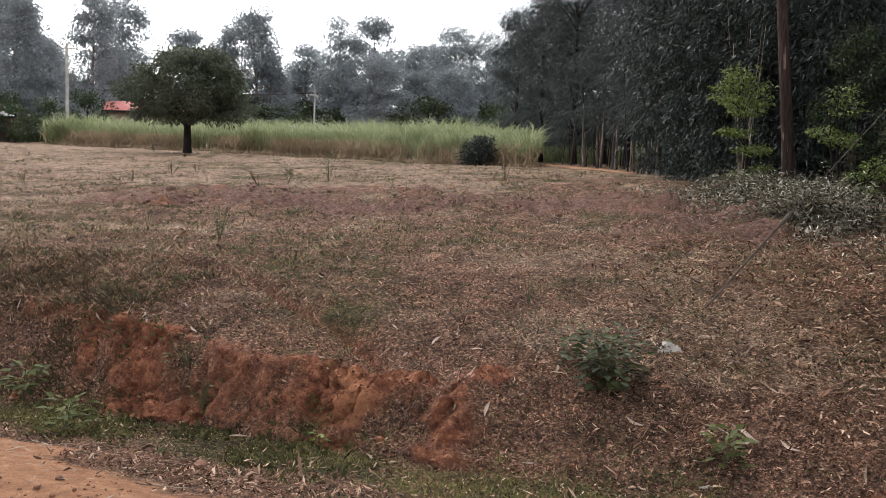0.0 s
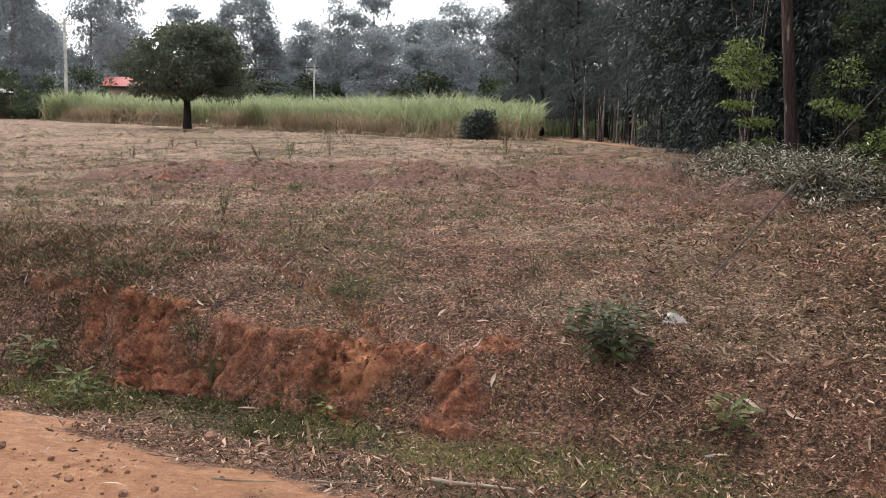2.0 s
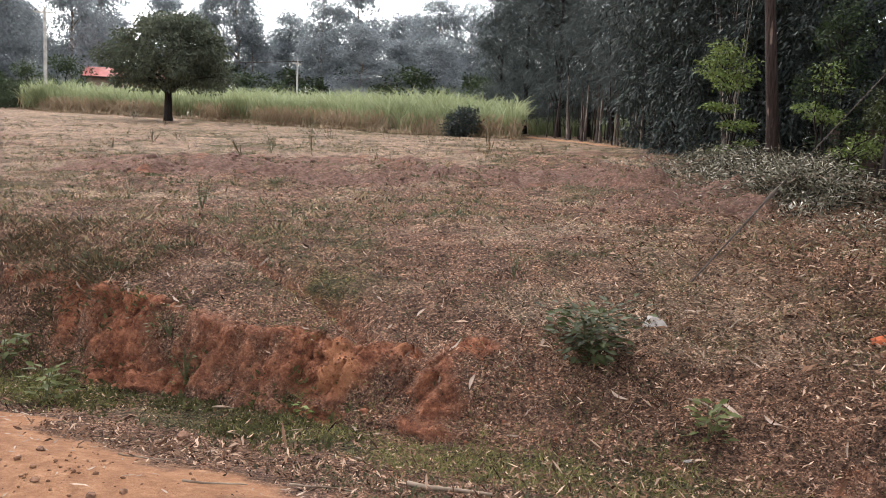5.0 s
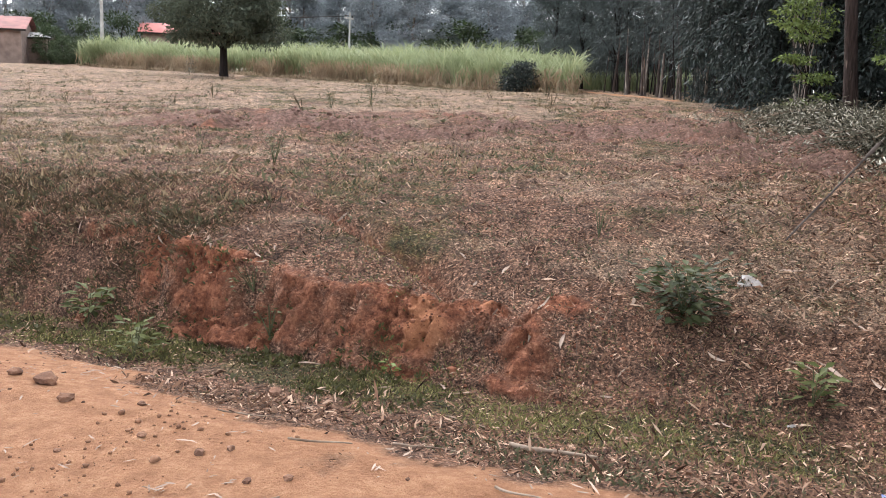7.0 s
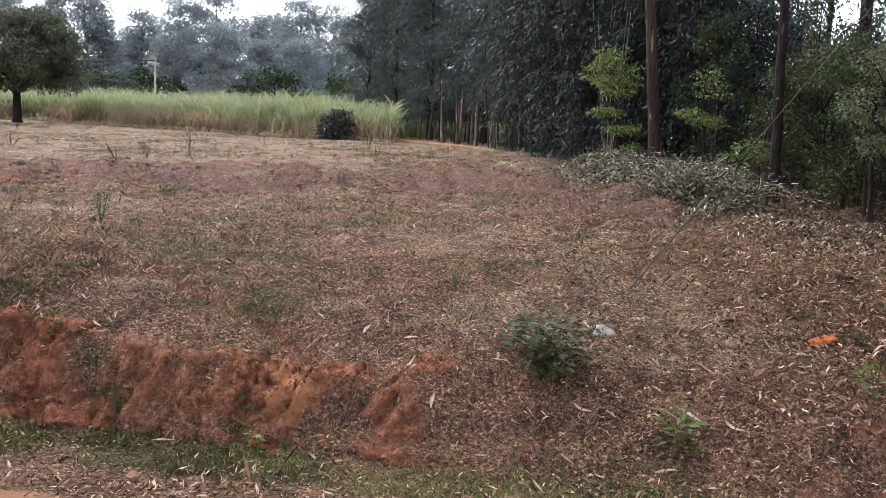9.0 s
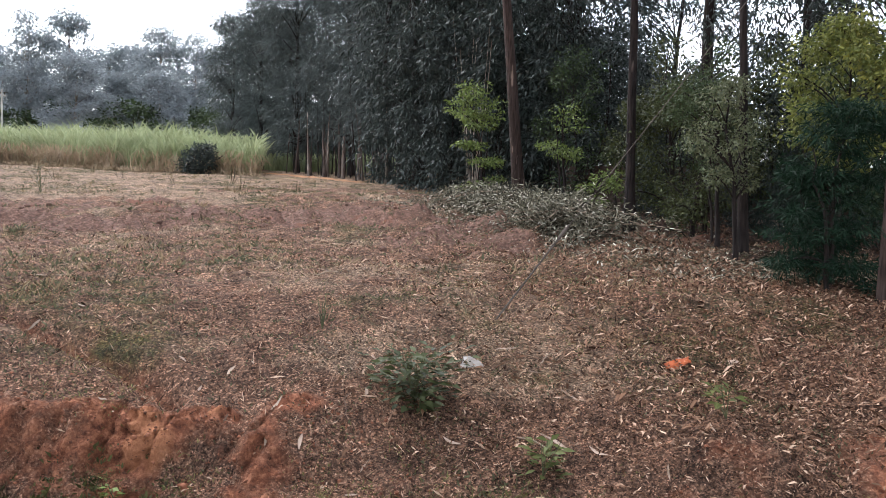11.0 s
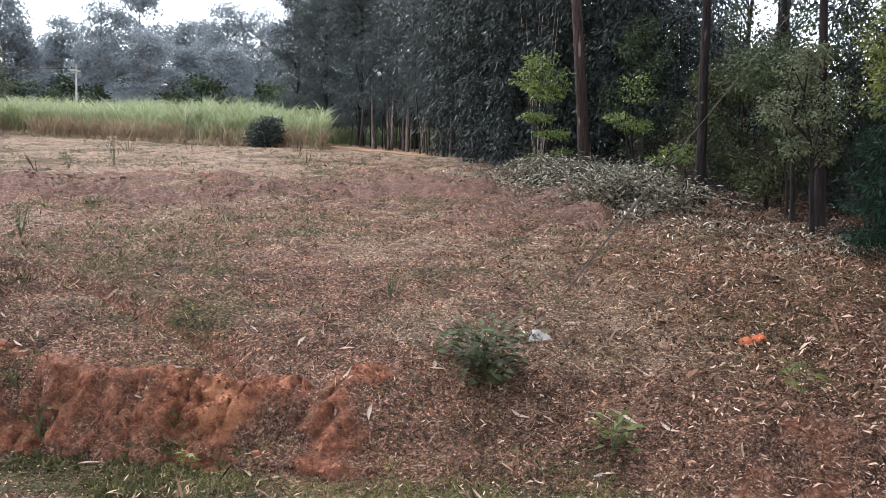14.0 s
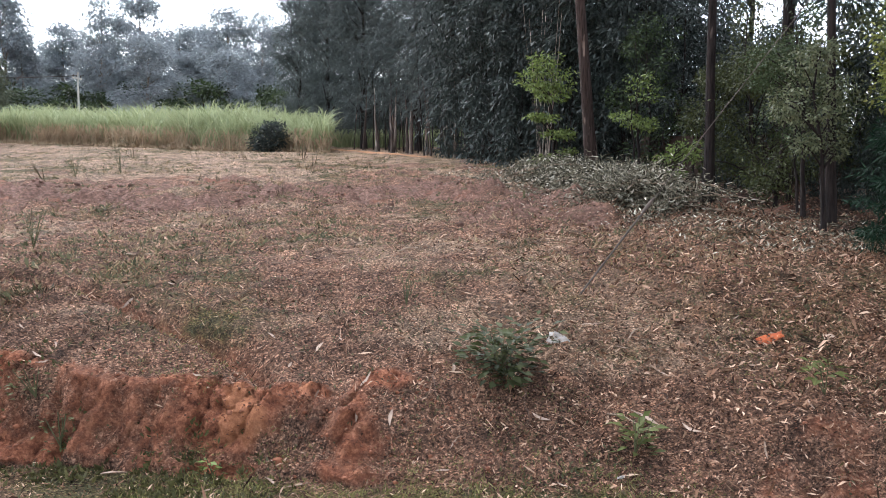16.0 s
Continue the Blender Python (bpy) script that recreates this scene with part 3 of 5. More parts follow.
def make_tree(name, label, rng, h, r0, clumps, per_clump, clump_r, shape, leaf_len, leaf_w, leaf_mat, bark, crown_low=0.35, radius=2.0, profile=None, droop=0.5, lean=(0, 0), wobble=0.15, limbs=16, category="tree", squash=0.75, group="", stems=1, sides=9):
    """A tree at the origin: tapered trunk with limbs, and a crown of clumped leaves with gaps."""
    root = thing(name, (0, 0, 0), label, category, group)
    wood = []
    p, r = stem(rng, h, r0, lean, wobble, sides=sides)
    wood.append(tube(p, r, sides, rng, 0.08))
    for _ in range(stems - 1):
        q, s = stem(rng, h * rng.uniform(0.5, 0.9), r0 * rng.uniform(0.4, 0.8), rng.uniform(-0.16, 0.16, 2), wobble)
        q[:, :2] += rng.uniform(-0.25, 0.25, 2)
        wood.append(tube(q, s, 6, rng, 0.08))
    t = rng.uniform(0, 1, clumps)
    z = h * (crown_low + (1.02 - crown_low) * t)
    width = radius * (profile(t) if profile else np.sqrt(np.clip(1 - (2 * t - 1) ** 2, 0.05, 1)))
    ang, rad = rng.uniform(0, 2 * np.pi, clumps), width * rng.uniform(0.15, 1, clumps) ** 0.6
    axis = np.stack([np.interp(z, p[:, 2], p[:, 0]), np.interp(z, p[:, 2], p[:, 1])], -1)
    c = np.stack([axis[:, 0] + rad * np.cos(ang), axis[:, 1] + rad * np.sin(ang), z], -1)
    for k in rng.permutation(clumps)[:limbs]:
        z0 = np.clip(c[k, 2] - 0.6 * rad[k] - 0.05 * h, max(0.12, crown_low - 0.08) * h, h * 0.95)
        a = np.array([np.interp(z0, p[:, 2], p[:, 0]), np.interp(z0, p[:, 2], p[:, 1]), z0])
        s = np.linspace(0, 1, 5)[:, None]
        line = a + (c[k] - a) * s + np.array([0, 0, 0.12]) * np.sin(np.pi * s) * rad[k]
        rr = np.interp(z0, p[:, 2], r) * 0.5
        wood.append(tube(line, np.linspace(rr, 0.008, 5), 5))
    part_of("trunk", fast_mesh("trunk", *merged(*wood), bark, True), root)
    n = clumps * per_clump
    size = clump_r * rng.uniform(0.6, 1.3, clumps)
    off = unit(rng.normal(0, 1, (n, 3))) * rng.uniform(0.1, 1, (n, 1)) ** 0.5
    off[:, 2] *= squash
    at = np.repeat(c, per_clump, 0) + off * np.repeat(size, per_clump)[:, None]
    along = unit(off + rng.normal(0, 0.45, (n, 3))) + np.array([0, 0, -droop])
    flat = rng.normal(0, 0.6, (n, 3)) + np.array([0, 0, 0.8])
    scale = rng.uniform(0.65, 1.25, n)
    part_of("crown", fast_mesh("crown", *leaves(shape, at, along, flat, leaf_len * scale, leaf_w * scale), leaf_mat), root)
    return root


def put(ob, x, y, turn=0.0, scale=1.0, tall=None, sink=0.0):
    ob.matrix_basis = Matrix.LocRotScale((x, y, spot(x, y) - sink), Euler((0, 0, turn)), (scale, scale, tall or scale))
    return ob


def again(ob, x, y, turn=0.0, scale=1.0, tall=None, sink=0.0):
    twin = copy_thing(ob, Matrix.Identity(4))
    return put(twin, x, y, turn, scale, tall, sink)


rng = np.random.default_rng(4)
billow = lambda t: 0.55 + 0.45 * np.sin(np.pi * np.clip(0.15 + 0.85 * t, 0, 1)) - 0.25 * t  # noqa: E731
column = lambda t: 0.85 - 0.45 * t  # noqa: E731
gums = []
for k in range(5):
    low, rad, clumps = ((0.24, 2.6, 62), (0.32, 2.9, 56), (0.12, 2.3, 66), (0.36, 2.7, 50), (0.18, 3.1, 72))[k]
    gums.append(make_tree("eucalyptus_tree", "tall grey-green eucalyptus tree with billowing crown beyond the cane", rng, 13.0, 0.2, int(clumps * 1.3), 170, 1.1, SLIVER, 0.28, 0.12, hazed_euc_leaf, bark_pale, low, rad, billow, 0.9, rng.uniform(-0.02, 0.02, 2), 0.25, 24, group="eucalyptus belt behind the cane", sides=6))
# the belt behind the cane: x, y, height
BELT = ((-35.8, 71.9, 11.2), (-38.2, 77.4, 12.9), (-29.6, 72.3, 11.7), (-31.7, 84.6, 14.2), (-27.7, 91.2, 11.3), (-23.2, 87.3, 11.3), (-19.3, 86.2, 12.8), (-16.6, 96.9, 10.8), (-11.2, 83.7, 11.8), (-7.9, 86.0, 12.4), (-5.5, 95.2, 11.2), (-2.6, 100.3, 11.9), (-0.5, 90.3, 12.2), (2.7, 92.3, 12.2), (5.2, 100.2, 12.0))
used = 0
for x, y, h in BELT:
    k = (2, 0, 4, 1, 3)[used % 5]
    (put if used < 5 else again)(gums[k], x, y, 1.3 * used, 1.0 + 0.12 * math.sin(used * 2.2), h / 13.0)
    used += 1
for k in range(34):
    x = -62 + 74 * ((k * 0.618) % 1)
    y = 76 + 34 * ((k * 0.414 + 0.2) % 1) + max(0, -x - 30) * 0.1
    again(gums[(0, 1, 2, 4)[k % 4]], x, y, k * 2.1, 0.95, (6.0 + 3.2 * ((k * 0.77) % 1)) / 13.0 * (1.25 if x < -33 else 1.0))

under = make_tree("roadside_shrub", "rounded green shrub standing behind the sugar cane", rng, 2.6, 0.06, 34, 75, 0.5, SLIVER, 0.2, 0.08, mid_leaf, bark_dark, 0.1, 1.4, None, 0.2, limbs=8, category="shrub", group="shrubs behind the cane", sides=6)
put(under, -20.0, 76.0, 0, 1.3)
for x, y, s in ((-14.5, 80, 1.1), (-11.5, 79, 1.0), (-32.5, 64, 1.2), (-27.5, 66, 1.3), (-34.0, 60, 1.1), (-38, 64, 1.5), (-30.0, 60, 0.9), (-24, 72, 1.3), (-6, 82, 1.2), (0, 80, 1.4), (4, 76, 1.5), (6, 56, 1.2), (8.5, 53, 1.3), (11, 50, 1.2), (13, 46, 1.3), (15, 42, 1.3), (10, 58, 1.5), (17, 36, 1.4), (19, 30, 1.4), (12.2, 39.5, 1.0), (14, 37, 1.0), (8, 49, 1.0), (-28.6, 57.6, 0.8), (-27.3, 59.5, 1.0), (-25.2, 55.6, 0.55), (-26.6, 55.2, 0.6)):
    again(under, x, y, x * 3.1, s)
for x, y in ((-30.2, 63.5), (-28.4, 63.0), (-26.8, 62.4)):
    again(under, x, y, x, 1.1, 0.9, 0.7)
for k in range(20):
    again(under, -46 + 2.9 * k, 84 + 5 * math.sin(k * 2.4), k * 1.7, 2.1 + 0.4 * math.sin(k * 1.3), 1.5 + 0.4 * math.sin(k * 3.1))
for k in range(12):
    again(under, 4.6 + 0.95 * k, 62 - 0.5 * k, k * 1.9, 1.25, 1.1, 0.75)

mango = make_tree("mango_tree", "dense dark green mango tree with short trunk in the field", rng, 4.4, 0.2, 170, 210, 0.52, LEAF, 0.17, 0.062, mango_leaf, bark_dark, 0.36, 2.95, lambda t: np.where(t < 0.25, 0.82 + 0.7 * t, np.sqrt(np.clip(1 - ((t - 0.25) / 0.8) ** 2, 0.03, 1))), 0.5, limbs=26, wobble=0.05)
put(mango, -12.2, 40.5, 0.4)
far_bush = make_tree("round_bush", "dark green rounded bush at the edge of the cane", rng, 1.12, 0.05, 34, 75, 0.33, LEAF, 0.14, 0.05, dark_shaded_leaf, bark_dark, 0.12, 0.62, lambda t: 0.95 - 0.55 * t, 0.1, limbs=10, category="bush", sides=6)
put(far_bush, 0.9, 34.5)

# casuarinas at the field's far corner
casuarinas = [make_tree("casuarina_tree", "dark feathery casuarina tree with bare lower stem", rng, 9.5, 0.14, 150, 120, 0.85, SLIVER, 0.36, 0.032, needle, bark_dark, (0.11, 0.15)[k], 2.3, column, 0.5, limbs=40, wobble=0.2, group="casuarina row", sides=6, squash=0.4) for k in range(2)]
put(casuarinas[0], 5.2, 40.0)
put(casuarinas[1], 6.6, 35.0)
for k, (x, y) in enumerate(((4.3, 46.0), (8.0, 32.0), (7.2, 44.0), (9.0, 38.5), (5.9, 52.0), (6.6, 29.6), (9.5, 29.5), (11, 34), (3.4, 53.0), (4.6, 58.0), (7.5, 57.0), (10.5, 47.0))):
    again(casuarinas[k % 2], x, y, k * 1.7, 0.9 + 0.05 * (k % 4))

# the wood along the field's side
woods = [make_tree("woodland_tree", "dark leafy tree with drooping leaves at the wood's edge", rng, 8.0, 0.11, 135, 130, 0.58, SICKLE, 0.155, 0.042, dark_shaded_leaf, bark_dark, (0.06, 0.10, 0.2)[k], (1.7, 1.9, 2.2)[k], lambda t: 0.75 + 0.25 * np.sin(np.pi * t), 1.0, limbs=26, wobble=0.3, group="wood beside the field", stems=2, sides=7) for k in range(3)]
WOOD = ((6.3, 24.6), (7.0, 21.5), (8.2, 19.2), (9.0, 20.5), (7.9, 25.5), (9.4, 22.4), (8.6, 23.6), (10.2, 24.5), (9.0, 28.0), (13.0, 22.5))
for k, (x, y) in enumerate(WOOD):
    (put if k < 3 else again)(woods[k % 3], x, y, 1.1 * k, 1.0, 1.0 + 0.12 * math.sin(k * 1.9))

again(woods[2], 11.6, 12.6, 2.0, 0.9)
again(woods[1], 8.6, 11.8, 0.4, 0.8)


def lone_trunk(name, label, x, y, h, r0, lean, bark, clumps=30, wobble=0.1):
    t = make_tree(name, label, rng, h, r0, clumps, 120, 0.7, SICKLE, 0.15, 0.034, dark_shaded_leaf, bark, 0.47, 2.4, None, 1.2, lean, wobble, 18, group="tall trunks at the wood's edge", sides=12)
    return put(t, x, y)


lone_trunk("eucalyptus_tree", "leaning eucalyptus trunk with peeling reddish bark behind the cut branches", 6.25, 16.9, 12, 0.122, (-0.105, 0.0), bark_red)
# clump counts raised so the crowns above view shade the litter below
lone_trunk("eucalyptus_tree", "slender dark eucalyptus trunk at the end of the brush pile", 5.9, 12.0, 10, 0.078, (0.004, 0.03), bark_dark, 60)
lone_trunk("eucalyptus_tree", "slender dark trunk standing among leaf litter", 6.0, 9.5, 10, 0.06, (-0.035, 0.02), bark_dark, 75)
lone_trunk("eucalyptus_tree", "reddish brown trunk with pale upper bark beside the feathery shrub", 5.27, 6.6, 9, 0.048, (0.004, 0.0), bark_red, 60)
lone_trunk("eucalyptus_tree", "leaning dark trunk in the back row of the wood", 8.1, 13.6, 11, 0.12, (0.045, 0.03), bark_dark, 22)


def leafy_shrub(label, x, y, h, radius, clumps, per, clump_r, length, width, material, low=0.15, droop=0.3, shape=LEAF, profile=None, name="woodland_shrub", stems=3, squash=0.75):
    s = make_tree(name, label, rng, h, 0.035, clumps, per, clump_r, shape, length, width, material, bark_dark, low, radius, profile, droop, limbs=min(clumps, 18), wobble=0.15, category="shrub", stems=stems, sides=6, squash=squash)
    return put(s, x, y)


leafy_shrub("bright green leafy sapling in layered sprays before the leaning trunk", 5.25, 16.5, 2.3, 0.52, 24, 120, 0.3, 0.075, 0.036, bright_leaf, 0.15, 0.25, squash=0.28)
leafy_shrub("bright green sapling with sparse sprays beside the leaning trunk", 6.3, 15.0, 1.85, 0.32, 9, 90, 0.26, 0.07, 0.036, bright_leaf, 0.3, 0.25, squash=0.28)
leafy_shrub("bright green shrub behind the cut branches", 5.5, 12.5, 0.95, 0.3, 14, 80, 0.22, 0.06, 0.03, bright_leaf, 0.1, squash=0.4)
leafy_shrub("light green shrub beside the leaning trunk", 7.3, 16.6, 2.9, 0.8, 34, 110, 0.3, 0.08, 0.036, mid_leaf, 0.05)
leafy_shrub("dense mid-green shrub at the wood's edge", 6.35, 11.1, 2.3, 0.8, 34, 190, 0.27, 0.055, 0.023, bush_leaf, 0.02)
leafy_shrub("mid-green shrub before the earth wall", 6.55, 13.3, 1.9, 0.65, 28, 140, 0.26, 0.065, 0.026, bush_leaf, 0.02)
leafy_shrub("tall dark green shrub behind the slender trunk", 6.9, 12.4, 2.7, 0.85, 36, 160, 0.3, 0.065, 0.026, bush_leaf, 0.1)
leafy_shrub("pale green small-leaved shrub leaning over the leaf litter", 5.6, 9.1, 1.95, 0.42, 24, 160, 0.19, 0.042, 0.022, pale_shrub_leaf, 0.42, stems=1)
leafy_shrub("grey-green small-leaved shrub beside the dark trunk", 6.0, 10.0, 2.4, 0.55, 22, 150, 0.22, 0.045, 0.022, mid_leaf, 0.36, stems=2)
leafy_shrub("yellow and green leaved small tree behind the feathery shrub", 6.15, 8.2, 2.5, 0.62, 62, 190, 0.22, 0.052, 0.026, yellow_leaf, 0.45, stems=2)
leafy_shrub("dark green feathery shrub reaching down to the ground", 5.27, 7.25, 1.6, 0.62, 70, 200, 0.27, 0.085, 0.013, fern_leaf, 0.02, 0.35, SLIVER, lambda t: 0.95 - 0.5 * t, squash=0.28)
leafy_shrub("tall mid-green tree behind the yellow leaved one", 7.9, 8.9, 4.8, 1.5, 95, 150, 0.36, 0.065, 0.03, mid_leaf, 0.1)
leafy_shrub("dark green shrub deep in the wood", 8.0, 11.0, 2.8, 1.4, 44, 150, 0.36, 0.075, 0.032, bush_leaf, 0.25)
leafy_shrub("dark shrub deep in the wood", 8.6, 14.5, 2.6, 1.1, 60, 90, 0.36, 0.09, 0.036, dark_shaded_leaf, 0.02)
leafy_shrub("dark shrub deep in the wood", 8.0, 16.8, 3.2, 1.2, 70, 90, 0.36, 0.09, 0.036, dark_shaded_leaf, 0.02)
# a tall tree added so its crown, out of view, shades the wood floor
for tx, ty, th, tr in ((8.9, 9.6, 11.0, 2.6),):
    put(make_tree("woodland_tree", "added tall tree, its unseen high crown set to shade the wood floor", rng, th, 0.1, 60, 110, 0.75, SICKLE, 0.15, 0.045, dark_shaded_leaf, bark_dark, 0.46, tr, None, 0.9, limbs=24, wobble=0.25, group="wood beside the field", sides=7), tx, ty)
dark_proto = leafy_shrub("dense dark shrub at the foot of the wood", 5.9, 22.6, 3.8, 1.05, 80, 80, 0.38, 0.135, 0.038, dark_shaded_leaf, 0.03, 0.8, SICKLE, lambda t: 0.9 - 0.2 * t)
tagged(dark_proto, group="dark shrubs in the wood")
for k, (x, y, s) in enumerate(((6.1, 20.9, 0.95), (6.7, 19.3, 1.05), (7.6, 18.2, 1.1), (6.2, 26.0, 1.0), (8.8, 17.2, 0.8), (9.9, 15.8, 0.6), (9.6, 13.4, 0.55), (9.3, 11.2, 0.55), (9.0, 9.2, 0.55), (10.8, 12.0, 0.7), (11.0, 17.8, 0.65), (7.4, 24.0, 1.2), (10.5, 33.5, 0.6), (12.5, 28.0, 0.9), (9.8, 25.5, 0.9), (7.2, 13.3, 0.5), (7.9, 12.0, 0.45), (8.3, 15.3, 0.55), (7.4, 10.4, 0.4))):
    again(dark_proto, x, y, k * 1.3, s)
leafy_shrub("mid-green tree at the road end of the wood", 7.6, 6.9, 4.5, 1.3, 60, 60, 0.42, 0.1, 0.045, mid_leaf, 0.2)


# ---- thin stems at the wood's foot ----
def thin_stems():
    for k in range(72):
        s = k / 72
        x = 5.2 + 2.0 * ((k * 0.618) % 1) + 1.4 * (1 - s) - 0.9 * s
        y = 20 + 19 * s
        if k % 3 == 0:
            x, y = 5.6 + 0.022 * k + 0.3 * (1 - s), 18.6 + 0.07 * k
        h = rng.uniform(1.6, 4.2)
        q, r = stem(rng, h, rng.uniform(0.015, 0.04), rng.uniform(-0.08, 0.08, 2), 0.1, 6, 5, 1.2)
        ob = new("sapling_stem", fast_mesh("sapling_stem", *tube(q, r * 0.8, 5), (bark_pale, bark_dark, bark_red)[k % 3], True))
        ob.location = (x, y, spot(x, y))
        tagged(ob, "thin bare sapling stem at the wood's edge", "sapling", "sapling stems at the wood's foot")


thin_stems()


def row_stems():
    """The bare lower stems of the row, in the gap below its crowns."""
    for k in range(24):
        s = (k + 0.5) / 24 + 0.02 * math.sin(k * 5.0)
        x, y = 5.75 - 1.35 * s + 1.1 * ((k * 0.618) % 1), 25.5 + 11.0 * s
        q, r = stem(rng, rng.uniform(1.5, 2.4), rng.uniform(0.025, 0.08), rng.uniform(-0.09, 0.09, 2), 0.08, 6, 6, 1.3)
        ob = new("tree_stem", fast_mesh("tree_stem", *tube(q, r, 6), (bark_pale, bark_mid, bark_mid)[k % 3], True))
        ob.location = (x, y, spot(x, y))
        tagged(ob, "bare grey-brown stem under the casuarina crowns", "tree stem", "stems of the casuarina row")


row_stems()


def far_grass():
    n = 2600
    x, y = rng.uniform(4.5, 15, n), rng.uniform(44, 50, n)
    a = rng.uniform(0, 6.28, n)
    along = np.stack([np.cos(a) * 0.45, np.sin(a) * 0.45, np.ones(n)], -1)
    flat = np.stack([-np.cos(a), -np.sin(a), np.full(n, 0.8)], -1)
    at = np.stack([x, y, height(x, y)], -1)
    tagged(new("tall_grass", fast_mesh("tall_grass", *leaves(BLADE, at, along, flat, rng.uniform(0.7, 1.3, n), 0.06), cane_green)), "tall pale green grass seen through the row of stems", "grass", kind="stuff")


far_grass()


# ---- sugar cane ----
CANE_EDGE = ((2.9, 33.0), (0.5, 36.2), (-2.5, 38.0), (-5.6, 42.0), (-11.3, 46.0), (-17.4, 49.5), (-22.0, 52.3), (-24.8, 53.9))


def cane_field():
    ex, ey = np.array(CANE_EDGE).T
    run = np.r_[0, np.cumsum(np.hypot(np.diff(ex), np.diff(ey)))]

    def blades(n, depth_low, depth_high, power, base_low, base_high, length, width, upright, fall, patchy=0):
        s = rng.uniform(0, run[-1], n)
        if patchy:
            s = s[rng.uniform(0, 1, n) < np.clip(0.5 + 1.7 * rough(s, s * 0, 2.2, 87, 3), 0.08, 1)]
        # blades spring from stools set along and behind the edge
        s = s + 0.155 * np.sin(s * 9.0)
        s, n = np.clip(s, 0, run[-1]), len(s)
        d = depth_low + (depth_high - depth_low) * rng.uniform(0, 1, n) ** power
        d = d * np.clip((run[-1] - s) / 3, 0.15, 1) + 0.5 * rough(s, s * 0 + 3, 1.6, 81, 2)
        x = np.interp(s, run, ex) + (0.1 + 0.45 * ease(s, 3, 12)) * d + rng.normal(0, 0.05, n)
        y = np.interp(s, run, ey) + 0.83 * d + rng.normal(0, 0.05, n)
        z = height(x, y) + rng.uniform(base_low, base_high, n)
        a = rng.uniform(0, 2 * np.pi, n)
        along = np.stack([np.cos(a) * fall, np.sin(a) * fall, np.full(n, upright)], -1) + rng.normal(0, 0.12, (n, 3))
        flat = np.stack([-np.cos(a), -np.sin(a), np.full(n, 0.8)], -1)
        tall = length * rng.uniform(0.55, 1.3, n) * (1 + 0.5 * rough(s, d, 1.5, 85, 3)) * (0.72 + 0.28 * ease(s, 1, 7))
        return leaves(BLADE, np.stack([x, y, z], -1), along, flat, tall, width)

    green = merged(blades(9500, 0.0, 2.5, 1.0, 0.05, 0.65, 1.1, 0.040, 1.0, 0.6), blades(7000, 1.5, 8.0, 1.0, 0.5, 0.95, 1.1, 0.042, 1.0, 0.6), blades(6000, 6.0, 17.0, 1.0, 0.6, 1.0, 1.1, 0.05, 1.0, 0.6))
    tagged(new("sugar_cane", fast_mesh("sugar_cane", *green, cane_green)), "dense stand of pale green sugar cane behind the field", "sugar cane", kind="stuff")
    dry = merged(blades(3500, -1.3, 0.1, 0.6, 0.0, 0.03, 0.3, 0.03, 0.7, 0.9), blades(6500, -0.4, 1.2, 1.3, 0.0, 0.25, 0.75, 0.038, 1.0, 0.55, 1), blades(5500, -0.4, 0.9, 1.0, 0.4, 0.95, 0.65, 0.036, -0.9, 0.6, 1))
    tagged(new("dry_cane_leaves", fast_mesh("dry_cane_leaves", *dry, cane_dry)), "dry straw-coloured lower leaves of the sugar cane", "cane leaves", kind="stuff")


cane_field()


# ---- ground cover ----
def strewn(n, near=3.2, far=42.0, power=1.7, left=-0.68, right=0.95):
    d = near + (far - near) * rng.uniform(0, 1, n) ** power
    k = rng.uniform(left, right, n)
    return k * d, d


def kept(x, y, chance):
    ok = rng.uniform(0, 1, len(x)) < chance
    return x[ok], y[ok]


def flat_bits(name, label, category, shape, x, y, length, width, material, tilt=0.25, lift=0.012, uneven=0.2):
    n = len(x)
    a = rng.uniform(0, 2 * np.pi, n)
    along = np.stack([np.cos(a), np.sin(a), rng.normal(0, tilt, n)], -1)
    flat = np.stack([rng.normal(0, tilt, n), rng.normal(0, tilt, n), np.ones(n)], -1)
    s = rng.lognormal(0, uneven, n)
    at = np.stack([x, y, height(x, y) + lift], -1)
    return tagged(new(name, fast_mesh(name, *leaves(shape, at, along, flat, length * s, width * np.sqrt(s)), material)), label, category, kind="stuff")


def upright_bits(name, label, category, x, y, length, width, material, spread=0.6, count=4, shape=SLIVER, uneven=0.0):
    x, y = np.repeat(x, count), np.repeat(y, count)
    n = len(x)
    x, y = x + rng.normal(0, 0.03, n), y + rng.normal(0, 0.03, n)
    along = np.stack([rng.normal(0, spread, n), rng.normal(0, spread, n), np.ones(n)], -1)
    flat = rng.normal(0, 1, (n, 3))
    s = rng.uniform(0.5, 1.3, n) * np.repeat(rng.lognormal(0, uneven, n // count), count)
    at = np.stack([x, y, height(x, y) - 0.005], -1)
    return tagged(new(name, fast_mesh(name, *leaves(shape, at, along, flat, length * s, width * s), material)), label, category, kind="stuff")


